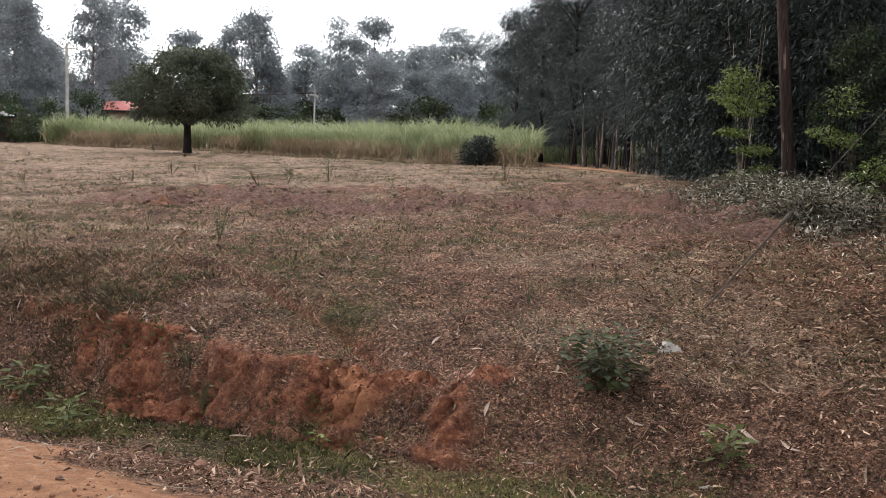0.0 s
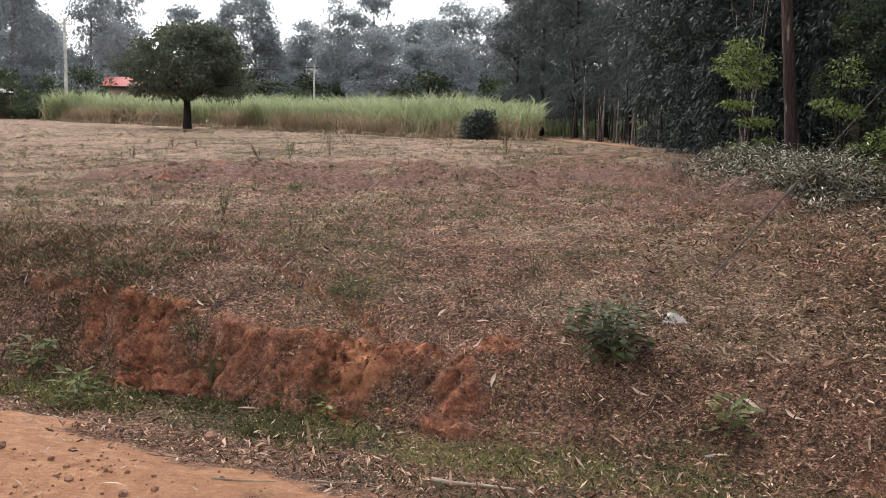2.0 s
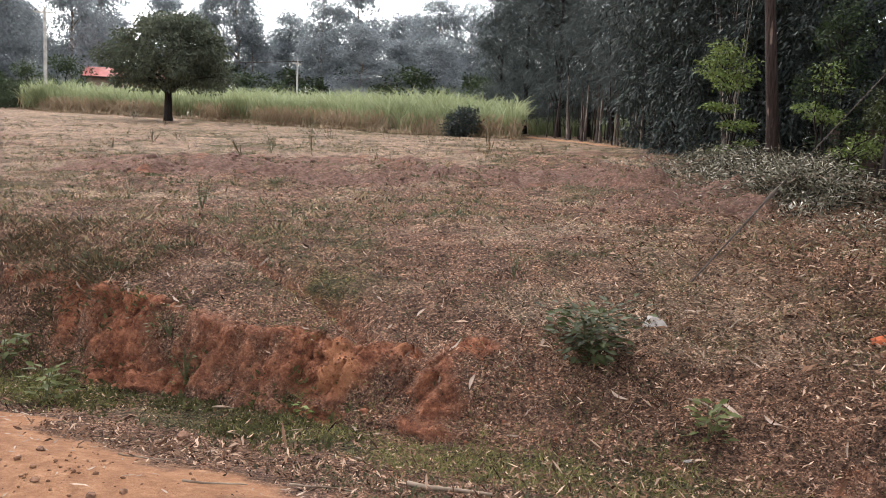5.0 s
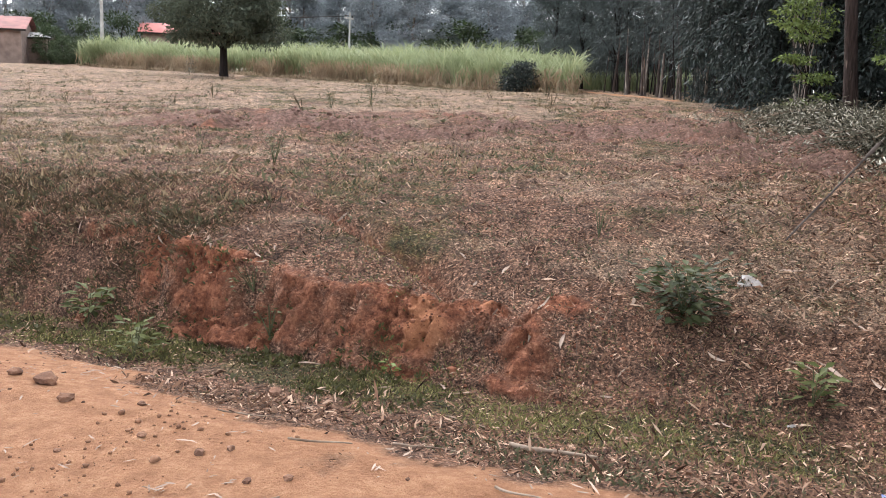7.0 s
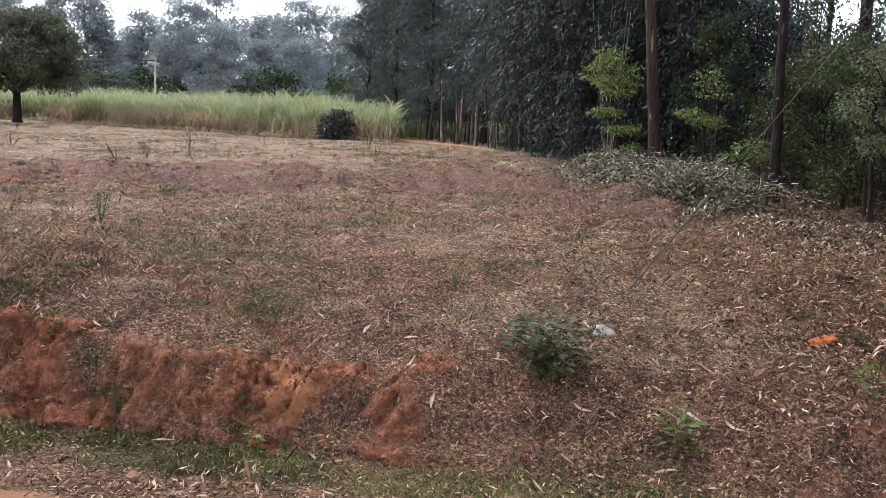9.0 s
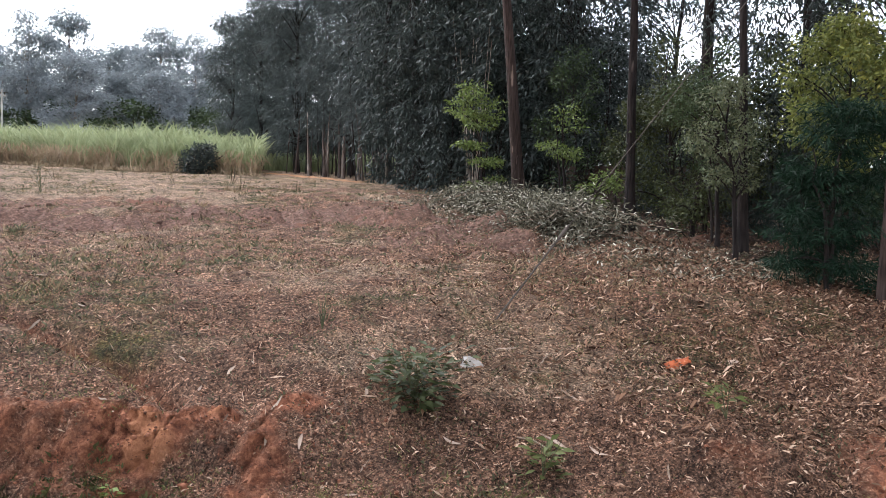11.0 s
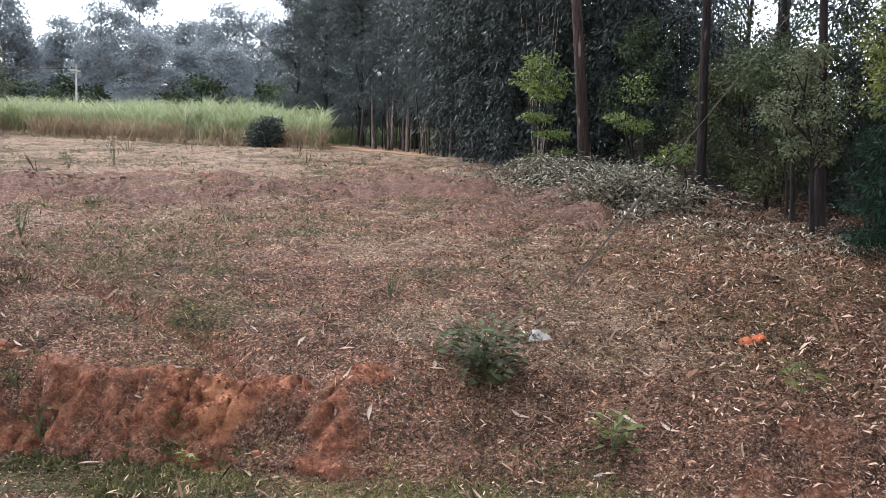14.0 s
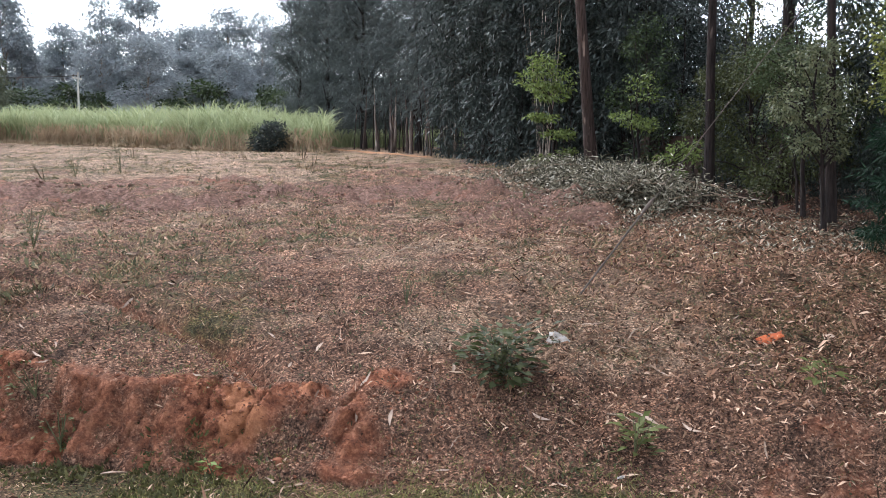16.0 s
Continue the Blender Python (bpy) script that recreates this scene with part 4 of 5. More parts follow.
def litter_density(x, y):
    u, v = road_axes(x, y)
    road, ditch, red, dug = bank_masks(x, y)
    right = ease(u + 0.25 * rough(x, y, 2.0, 91) * 4, -2.5, 2.0) * (1 - ease(v, 17, 24))
    return np.clip((0.10 + 0.9 * right + 0.18 * rough(x, y, 0.7, 93)) * (1 - 0.97 * road) * (1 - 0.45 * red) * (0.45 + 0.55 * ease(v, 5.2, 6.2)) + 0.5 * (1 - 0.9 * road) * np.exp(-(((v - 4.15) / 0.38) ** 2)) * np.clip(0.5 + 1.5 * rough(x, y, 0.5, 95), 0, 1), 0.01, 1)


x, y = strewn(150000, 3.2, 20, 1.3)
x, y = kept(x, y, litter_density(x, y) * 0.72 * (1 - ease(bank_masks(x, y)[0], 0.3, 0.8)) * (1 - 0.8 * wood_floor(x, y)))
flat_bits("leaf_litter", "dry curled eucalyptus leaves strewn over the ground", "leaf litter", SICKLE, x, y, 0.032, 0.0095, dead_leaf, 0.5, 0.013, 0.5)
x, y = strewn(130000, 4.7, 13, 1.1, -0.6)
x, y = kept(x, y, litter_density(x, y) ** 1.3 * 0.8 * (1 - 0.88 * wood_floor(x, y)))
flat_bits("curled_litter", "curled brown and pale dead leaves lying thick near the wood", "leaf litter", CURL, x, y, 0.036, 0.0105, dead_leaf, 0.5, 0.016, 0.4)
x, y = strewn(230000, 3.0, 15, 1.35)
x, y = kept(x, y, 0.45 + 0.45 * litter_density(x, y) - 0.75 * bank_masks(x, y)[0] - 0.6 * bank_masks(x, y)[2])
flat_bits("dry_chaff", "small dry stalks and leaf scraps on the soil", "plant debris", SLIVER, x, y, 0.026, 0.007, chaff, 0.6, 0.016, 0.5)
x, y = strewn(46000, 4.0, 40, 1.5)
road, ditch, red, dug = bank_masks(x, y)
x, y = kept(x, y, np.clip(0.3 + 1.3 * rough(x, y, 1.1, 75) + 0.25 * ditch - 0.3 * dug, 0.03, 1) * (1 - ease(road, 0.05, 0.4)) * (1 - 0.3 * red))
upright_bits("field_weeds", "low green weeds scattered over the fallow field", "weeds", x, y, 0.034, 0.013, herb, 1.0, 4)
x, y = strewn(40000, 7.0, 42, 1.6)
road, ditch, red, dug = bank_masks(x, y)
u, v = road_axes(x, y)
x, y = kept(x, y, np.clip(0.4 + rough(x, y, 2.2, 71) - 0.5 * dug, 0.05, 1) * (1 - road) * ease(v, 7.0, 9.0) * (1 - 0.95 * ease(u, -4, -1)))
upright_bits("dry_grass", "short dry grass over the fallow field", "grass", x, y, 0.06, 0.006, grass_dry, 1.0, 3)
x, y = strewn(60000, 3.6, 8.5, 1.0)
road, ditch, red, dug = bank_masks(x, y)
u, v = road_axes(x, y)
x, y = kept(x, y, np.clip(ditch * (0.18 + 0.45 * ease(u, -3.8, -2.8) * (1 - ease(u, -2.0, -0.8)) + 1.5 * rough(x, y, 0.6, 97)), 0, 1) * (1 - ease(road, 0.05, 0.4)) * (1 - red))
upright_bits("ditch_grass", "short green grass along the ditch", "grass", x, y, 0.045, 0.0055, grass_green, 1.1, 4)
x, y = strewn(14000, 4.6, 9.0, 1.0, -0.75, 0.0)
u, v = road_axes(x, y)
x, y = kept(x, y, ease(v + 0.2 * rough(x, y, 0.4, 96), 4.55, 5.0) * (1 - ease(v + 0.3 * rough(x, y, 0.5, 98), 5.5, 5.9)) * (1 - ease(u + rough(x, y, 0.7, 94), -3.3, -2.3)) * np.clip(0.35 + 1.3 * rough(x, y, 0.4, 99), 0, 1) * (1 - 0.35 * bank_masks(x, y)[2]))
upright_bits("ditch_weeds", "dark green leafy weeds crowding the ditch below the bank", "weeds", x, y, 0.042, 0.017, weed_leaf, 1.2, 6, LEAF, 0.2)
x, y = strewn(24000, 5.0, 9.5, 1.0, -0.75, 0.3)
u, v = road_axes(x, y)
x, y = kept(x, y, (0.25 + 0.75 * ease(-u, 4.4, 5.6)) * ease(v, 5.5, 5.9) * (1 - ease(v, 6.6, 7.6)) * (1 - 0.9 * bank_masks(x, y)[2]))
upright_bits("bank_grass", "dry tangled grass hanging over the bank", "grass", x, y, 0.08, 0.005, chaff, 1.3, 3)
x, y = strewn(26000, 6.0, 9.5, 1.0, -0.8, 0.0)
u, v = road_axes(x, y)
x, y = kept(x, y, ease(-u, 4.5, 5.2) * ease(v, 5.4, 5.7) * (1 - ease(v, 6.4, 7.6)) * np.clip(0.5 + 1.2 * rough(x, y, 0.5, 109), 0, 1) * (1 - 0.8 * bank_masks(x, y)[2]))
upright_bits("bank_weeds", "dark dried weeds hanging over the steep bank", "weeds", x, y, 0.055, 0.008, bank_weed, 1.4, 5, SLIVER, 0.3)


x, y = strewn(46000, 7.5, 42, 1.35)
road, ditch, red, dug = bank_masks(x, y)
u, v = road_axes(x, y)
x, y = kept(x, y, np.clip(0.30 + 1.5 * rough(x, y, 1.6, 101) + 0.5 * rough(x, y, 0.4, 102), 0.03, 1) * (1 - 0.75 * ease(u, -2, 1)) * (1 - 0.55 * dug) * (1 - road))
half = int(len(x) * 0.55)
upright_bits("weed_tufts", "grey-green weed tufts dotted over the fallow field", "weeds", x[:half], y[:half], 0.045, 0.013, herb, 1.3, 7, SLIVER, 0.3)
upright_bits("dry_weed_tufts", "straw-brown dried weed tufts dotted over the fallow field", "weeds", x[half:], y[half:], 0.055, 0.009, grass_dry, 1.1, 7, SLIVER, 0.35)
x, y = strewn(220, 13.0, 36, 1.0, -0.65, 0.15)
x, y = kept(x, y, np.clip(0.4 + 1.2 * rough(x, y, 2.5, 104), 0.05, 1))
upright_bits("dry_weed_stems", "thin dark weed stems standing up out of the fallow field", "weeds", x, y, 0.17, 0.008, bank_weed, 0.35, 6, SLIVER, 0.4)


x, y = strewn(9000, 4.8, 9.0, 1.0, -0.25, 0.62)
x, y = kept(x, y, np.clip(0.05 + 1.5 * rough(x, y, 1.0, 141) + 0.4 * rough(x, y, 0.3, 142), 0, 1))
upright_bits("slope_grass", "short yellowing grass in thin patches on the slope", "grass", x, y, 0.032, 0.005, grass_green, 1.3, 4)
x, y = strewn(2600, 3.0, 6.6, 1.0, -0.72, 0.2)
x, y = kept(x, y, bank_masks(x, y)[0] * np.clip(0.25 + 1.3 * rough(x, y, 0.6, 143), 0.04, 1))
flat_bits("road_straw", "pale straw and leaf scraps scattered over the dirt road", "plant debris", SICKLE, x, y, 0.05, 0.009, pale_leaf, 0.15, 0.006, 0.4)


PEBBLE_V = np.array([(0, 0, 1), (0.89, 0, 0.45), (0.28, 0.85, 0.45), (-0.72, 0.53, 0.45), (-0.72, -0.53, 0.45), (0.28, -0.85, 0.45), (0.72, 0.53, -0.45), (-0.28, 0.85, -0.45), (-0.89, 0, -0.45), (-0.28, -0.85, -0.45), (0.72, -0.53, -0.45), (0, 0, -1)])
PEBBLE_F = np.array([(0, i, i % 5 + 1) for i in range(1, 6)] + [(i, 6 + (i + 3) % 5, i % 5 + 1) for i in range(1, 6)] + [(i, 6 + (i + 2) % 5 + 0, 6 + (i + 3) % 5) for i in range(1, 6)] + [(11, 6 + (i + 1) % 5, 6 + i) for i in range(5)])


def crumbs(name, label, x, y, size, spread, material):
    """Uneven lumps of earth in one mesh."""
    n = len(x)
    s = size * rng.lognormal(0, spread, n)
    v = PEBBLE_V[None] * (1 + 0.35 * rng.uniform(-1, 1, (n, 12, 1))) * s[:, None, None] * np.array([1.15, 1.0, 0.75])
    a = rng.uniform(0, 6.28, n)[:, None]
    v = np.stack([v[..., 0] * np.cos(a) - v[..., 1] * np.sin(a), v[..., 0] * np.sin(a) + v[..., 1] * np.cos(a), v[..., 2]], -1)
    v = v + np.stack(bank_push(x, y, height(x, y) + 0.25 * s), -1)[:, None]
    f = PEBBLE_F[None] + (np.arange(n) * 12)[:, None, None]
    return tagged(new(name, fast_mesh(name, v.reshape(-1, 3), f.reshape(-1, 3), material)), label, "earth clods", kind="stuff")


x, y = strewn(16000, 10.0, 24, 1.0, -0.75, 0.42)
x, y = kept(x, y, bank_masks(x, y)[3] * np.clip(0.5 + 1.5 * rough(x, y, 0.9, 103), 0, 1))
crumbs("earth_clods", "broken clods of brown earth on the dug strip", x, y, 0.014, 0.5, clod_soil)
x, y = strewn(40000, 5.0, 8.6, 1.0, -0.62, 0.7)
u, v = road_axes(x, y)
x, y = kept(x, y, np.clip(bank_masks(x, y)[2] * 0.8 + 0.5 * ease(-u, 0.8, 1.6) * (1 - ease(-u, 3.0, 4.0)) * ease(v, 5.35, 5.45) * (1 - ease(v, 5.9, 6.2)), 0, 1))
crumbs("red_crumbs", "loose crumbs of red earth on the bank", x, y, 0.0052, 0.5, red_clod)
x, y = strewn(6000, 3.0, 5.4, 1.0, -0.7, 0.25)
x, y = kept(x, y, bank_masks(x, y)[0] * np.clip(0.12 + 0.5 * rough(x, y, 0.6, 107), 0, 1))
crumbs("road_grit", "grit and small crumbs on the dirt road", x, y, 0.0045, 0.6, grit)


# ---- the pile of cut branches ----
def brush_pile():
    root = thing("brush_pile", (5.0, 15.2, spot(5.0, 15.2)), "heap of cut eucalyptus branches with wilted grey-green leaves", "brush pile")
    o = np.array(root.location)
    for k in range(84):
        s = ((k + 0.5) / 84) ** 0.85
        # the heap runs from the wood's corner down towards the road
        cx = 5.2 - 0.35 * s + rng.normal(0, 0.38)
        cy = 17.4 - 6.1 * s + rng.normal(0, 0.35)
        hump = (0.2 + 0.4 * math.exp(-(((s - 0.78) / 0.2) ** 2)) + 0.16 * math.exp(-(((s - 0.3) / 0.2) ** 2))) * math.exp(-(((cx - 5.1 + 0.3 * s) / 0.75) ** 2))
        a = rng.uniform(0, 2 * math.pi)
        ln = rng.uniform(0.8, 1.9)
        z0 = spot(cx, cy) + 0.04 + hump * rng.uniform(0.1, 1) ** 0.6
        t = np.linspace(0, 1, 6)[:, None]
        d = np.array([math.cos(a), math.sin(a), rng.uniform(-0.12, 0.12)])
        line = np.array([cx, cy, z0]) + d * ln * (t - 0.5) + np.array([0, 0, -0.12]) * (2 * t - 1) ** 2
        line[:, 2] = np.maximum(line[:, 2], height(line[:, 0], line[:, 1]) + 0.02)
        wood = tube(line - o, np.linspace(0.018, 0.005, 6) * (1.0 if k % 4 == 0 else 0.5), 5)
        n = 430
        f = rng.uniform(0.1, 1, n)
        at = np.stack([np.interp(f, t[:, 0], line[:, i]) for i in range(3)], -1) + rng.normal(0, 0.095, (n, 3))
        at[:, 2] = np.maximum(at[:, 2], height(at[:, 0], at[:, 1]) + 0.015)
        along = d + rng.normal(0, 0.7, (n, 3)) + np.array([0, 0, -0.25])
        leaf = leaves(SICKLE, at - o, along, rng.normal(0, 0.6, (n, 3)) + np.array([0, 0, 1]), 0.078 * rng.uniform(0.6, 1.35, n), 0.017)
        branch = part_of("cut_branch", fast_mesh("cut_branch", *wood, twig_wood, True), root)
        part_of("leaves", fast_mesh("leaves", *leaf, cut_leaf), branch)


brush_pile()
x, y = rng.normal(4.75, 0.7, 13000), 7.6 + 10.4 * rng.uniform(0, 1, 13000) ** 1.2
x = x + (13 - y) * 0.08
flat_bits("fallen_cut_leaves", "wilted grey-green leaves fallen round the brush pile", "leaf litter", SICKLE, x, y, 0.062, 0.015, cut_leaf, 0.45, 0.018)


# ---- stay wire ----
def stay_wire():
    x, y = 2.0, 7.23
    root = thing("stay_wire", (x, y, spot(x, y)), "thin steel stay wire with thick anchor rod in the field", "stay wire")
    d = np.array([0.645, 0.05, 0.763])
    s = np.linspace(-0.1, 0.95, 6)[:, None]
    part_of("rod", fast_mesh("rod", *tube(d * s, np.full(6, 0.0085), 8), steel, True), root, "rusty anchor rod")
    s = np.linspace(0.92, 9.5, 16)[:, None]
    part_of("wire", fast_mesh("wire", *tube(d * s + np.array([0, 0, -0.06]) * np.sin(np.pi * (s - 0.92) / 8.58), np.full(16, 0.0035), 6), steel, True), root)
    s = np.linspace(0.85, 1.0, 4)[:, None]
    part_of("clamp", fast_mesh("clamp", *tube(d * s, np.array([0.012, 0.016, 0.016, 0.008]), 8), steel, True), root)


stay_wire()


# ---- houses and poles ----
def box(bm, x0, y0, z0, x1, y1, z1):
    v = [bm.verts.new(p) for p in ((x0, y0, z0), (x1, y0, z0), (x1, y1, z0), (x0, y1, z0), (x0, y0, z1), (x1, y0, z1), (x1, y1, z1), (x0, y1, z1))]
    for f in ((3, 2, 1, 0), (4, 5, 6, 7), (0, 1, 5, 4), (1, 2, 6, 5), (2, 3, 7, 6), (3, 0, 4, 7)):
        bm.faces.new([v[i] for i in f])


def boxes(*all_boxes):
    bm = bmesh.new()
    for b in all_boxes:
        box(bm, *b)
    return bm


def ribbed_roof(w, d, rise, over, pitch=0.18):
    """Two slopes of ribbed iron sheet over a house w wide and d deep, eaves at z 0."""
    n = int((w + 2 * over) / pitch)
    xs = np.linspace(-over, w + over, 2 * n + 1)
    wave = 0.012 * (np.arange(2 * n + 1) % 2)
    rows = []
    for yy, zz in ((-over, -rise * over / (d / 2)), (d / 2, rise), (d + over, -rise * over / (d / 2))):
        rows.append(np.stack([xs, np.full_like(xs, yy), zz + wave], -1))
    top = np.concatenate(rows)
    low = top - np.array([0, 0, 0.015])
    m = len(xs)
    f = []
    for r in range(2):
        for i in range(m - 1):
            a = r * m + i
            f.append((a, a + 1, a + m + 1, a + m))
            b = a + 3 * m
            f.append((b + m, b + m + 1, b + 1, b))
    return np.concatenate([top, low]), np.array(f)


def house(name, label, x, y, turn, w, d, wall_h, rise, wall_mat, roof_mat, door_at=None, window_at=(), over=0.35, base=None):
    z = spot(x, y) if base is None else base
    root = thing(name, (x, y, z - 0.05), label, "house", turn=turn)
    t = 0.2
    segs = [(0, door_at or w)] + ([(door_at + 0.85, w)] if door_at else [])
    for a, b in segs:
        part("wall", boxes((a, 0, -0.4, b, t, wall_h)), wall_mat, root)
    if door_at:
        part("wall", boxes((door_at, 0, 2.0, door_at + 0.85, t, wall_h)), wall_mat, root)
        # a dark panel fills the opening in place of the shade indoors
        part("doorway", boxes((door_at, 0.14, -0.3, door_at + 0.85, 0.18, 2.0)), shade_and_timber, root, "dark panel standing for the shade inside the open doorway")
    part("wall", boxes((0, d - t, -0.4, w, d, wall_h)), wall_mat, root)
    for a in (0, w - t):
        bm = boxes((a, t, -0.4, a + t, d - t, wall_h))
        q = [bm.verts.new(p) for p in ((a, t, wall_h), (a + t, t, wall_h), (a + t, d - t, wall_h), (a, d - t, wall_h), (a, d / 2, wall_h + rise * 0.9), (a + t, d / 2, wall_h + rise * 0.9))]
        for f in ((0, 1, 5, 4), (2, 3, 4, 5), (0, 4, 3), (1, 2, 5)):
            bm.faces.new([q[i] for i in f])
        part("gable", bm, wall_mat, root)
    for a in window_at:
        part("window", boxes((a, -0.03, 0.9, a + 0.8, 0.05, 1.7)), shade_and_timber, root, "dark panel standing for the shade inside the window opening")
    v, f = ribbed_roof(w, d, rise, over)
    roof = part_of("roof", fast_mesh("roof", v + np.array([0, 0, wall_h]), f, roof_mat), root)
    part("fascia", boxes((-over, -over - 0.02, wall_h - 0.19, w + over, -over, wall_h - 0.07)), shade_and_timber, roof)
    return root


house("mud_house", "low mud-walled house with a rusty red iron roof and open doorway", -37.0, 52.5, radians(20), 8.2, 5.5, 2.2, 0.85, mud, roof_rust, 5.4, base=2.36)
house("tin_shed", "small shed with a bare pale iron roof beside the house", -30.5, 58.0, radians(20), 1.3, 2.2, 1.8, 0.3, mud, tin)
house("red_roof_house", "house with a bright red painted iron roof behind the cane", -27.3, 69.5, radians(14), 6.5, 5.0, 2.6, 0.8, mud, roof_red, None, (1.2, 5.0), base=2.75)


def utility_pole(x, y, h, label, arm_turn, r=0.13):
    root = thing("utility_pole", (x, y, spot(x, y)), label, "utility pole", "overhead line poles")
    z = np.linspace(-0.3, h, 6)
    p = np.stack([0.012 * z, 0 * z, z], -1)
    part_of("post", fast_mesh("post", *tube(p, np.linspace(r, r * 0.65, 6), 10), pole_wood, True), root)
    bm = boxes((-0.6, -0.05, h - 0.42, 0.6, 0.05, h - 0.32))
    bm.transform(Matrix.Rotation(arm_turn, 4, "Z"))
    arm = part("crossarm", bm, pole_wood, root)
    for a in (-0.5, 0.0, 0.5):
        c = np.array([a * math.cos(arm_turn), a * math.sin(arm_turn), h - 0.32])
        part_of("insulator", fast_mesh("insulator", *tube(c + np.array([[0, 0, 0], [0, 0, 0.05], [0, 0, 0.1], [0, 0, 0.15]]), np.array([0.02, 0.045, 0.045, 0.02]), 8), steel, True), arm)
    return root


utility_pole(-25.8, 59.0, 6.6, "weathered grey timber utility pole beside the sugar cane", 0.3)
utility_pole(-9.54, 59.56, 4.15, "slim grey timber utility pole beyond the sugar cane", 1.3, 0.075)


def overhead_wires():
    b = np.array([-9.54, 59.56, spot(-9.54, 59.56) + 3.95])
    far = b + np.array([-16.0, 6.0, 0.6])
    for p, q in ((b, far), (b + [0.4, 0, 0], far + [0.4, 0, 0.25])):
        t = np.linspace(0, 1, 14)[:, None]
        line = p + (q - p) * t + np.array([0, 0, -0.4]) * np.sin(np.pi * t)
        tagged(new("overhead_wire", fast_mesh("overhead_wire", *tube(line, np.full(14, 0.016), 5), steel, True)), "thin overhead wire running from the far pole", "wire", "overhead wires")


overhead_wires()


def mud_wall():
    root = thing("mud_wall", (9.2, 13.6, spot(9.2, 13.6)), "dark brown earth wall deep in the shade of the wood", "wall", turn=radians(-62))
    part("wall_body", boxes((-4.0, 0, -0.4, 9.0, 0.3, 0.95)), mud_shaded, root)
    part("plinth", boxes((-4.0, -0.18, -0.4, 9.0, -0.004, 0.06)), mud, root, "pale footing along the wall")


mud_wall()


# ---- plants by the road ----
def small_plant(name, label, x, y, h, leafs, length, width, material, spread=0.8, low=0.35, category="plant", stalks=3):
    root = thing(name, (x, y, spot(x, y)), label, category)
    for k in range(stalks):
        lean = rng.normal(0, 0.22, 2)
        z = np.linspace(-0.02, h * rng.uniform(0.75, 1.0), 5)
        p = np.stack([lean[0] * z, lean[1] * z, z], -1)
        st = part_of("stalk", fast_mesh("stalk", *tube(p, np.linspace(0.005, 0.002, 5), 5), green_stalk, True), root)
        n = leafs // stalks
        f = rng.uniform(low, 1, n)
        at = np.stack([np.interp(f, np.linspace(0, 1, 5), p[:, i]) for i in range(3)], -1)
        a = rng.uniform(0, 2 * np.pi, n)
        along = np.stack([np.cos(a), np.sin(a), rng.uniform(-0.25, 0.55, n)], -1)
        at = at + along * np.array([1, 1, 0.2]) * rng.uniform(0, spread * h * 0.6, n)[:, None]
        flat = np.stack([rng.normal(0, 0.3, n), rng.normal(0, 0.3, n), np.ones(n)], -1)
        s = rng.uniform(0.6, 1.2, n)
        part_of("leaves", fast_mesh("leaves", *leaves(LEAF, at, along, flat, length * s, width * s), material), root)
    return root


small_plant("leafy_bush", "low dark green leafy bush on the slope above the ditch", 1.06, 6.32, 0.36, 420, 0.085, 0.042, bush_leaf, 1.25, 0.08, "bush", 7)
small_plant("leafy_bush", "broad light green leaves at the foot of the bush", 1.08, 6.2, 0.14, 24, 0.11, 0.05, bush_leaf, 0.8, 0.3, "bush", 2)
small_plant("young_plant", "young leafy plant at the foot of the bank", 1.66, 5.5, 0.25, 66, 0.085, 0.04, young_leaf, 0.75, 0.15, stalks=5)
small_plant("young_plant", "bright green seedling with fingered leaves on the litter", 2.9, 5.42, 0.27, 34, 0.10, 0.036, young_leaf, 0.7, 0.6)
small_plant("young_plant", "light green young plant growing in the ditch", -3.25, 6.9, 0.36, 66, 0.12, 0.045, young_leaf, 0.6)
small_plant("young_plant", "light green young plant beside the red bank", -2.55, 6.05, 0.28, 52, 0.10, 0.042, young_leaf, 0.7, 0.2, stalks=4)
small_plant("young_plant", "small green sprout below the red bank", -0.82, 6.0, 0.13, 14, 0.06, 0.028, bright_leaf, 0.4, 0.4, stalks=1)
small_plant("young_plant", "straggling green weed hanging on the red bank", -1.93, 6.75, 0.2, 60, 0.045, 0.02, weed_leaf, 1.2, 0.05, stalks=6)
small_plant("young_plant", "straggling green weed hanging on the red bank", -1.75, 6.5, 0.24, 70, 0.045, 0.02, weed_leaf, 1.1, 0.05, stalks=6)
small_plant("field_shrub", "small bare-stemmed green shrub standing in the field", -2.5, 9.75, 0.4, 130, 0.05, 0.018, herb, 0.4, 0.25, stalks=7)
small_plant("field_shrub", "thin dry stemmed weed standing in the field", -3.62, 10.75, 0.36, 20, 0.05, 0.012, herb, 0.2, 0.3)
small_plant("field_shrub", "thin dry weed stems standing in the field", 0.62, 7.35, 0.26, 8, 0.03, 0.008, grass_dry, 0.1, 0.2, stalks=4)
small_plant("field_shrub", "small dark shrub at the foot of the mango tree", -14.1, 41.5, 0.75, 110, 0.12, 0.05, dark_shaded_leaf, 0.5, 0.1, stalks=5)
small_plant("field_shrub", "dry brown shrub near the mango tree", -11.0, 40.0, 0.6, 70, 0.1, 0.03, herb, 0.5, 0.1, stalks=5)
small_plant("field_shrub", "tall grey weeds in the fallow field", -2.9, 20.6, 0.8, 150, 0.09, 0.025, herb, 0.5, 0.15, stalks=7)
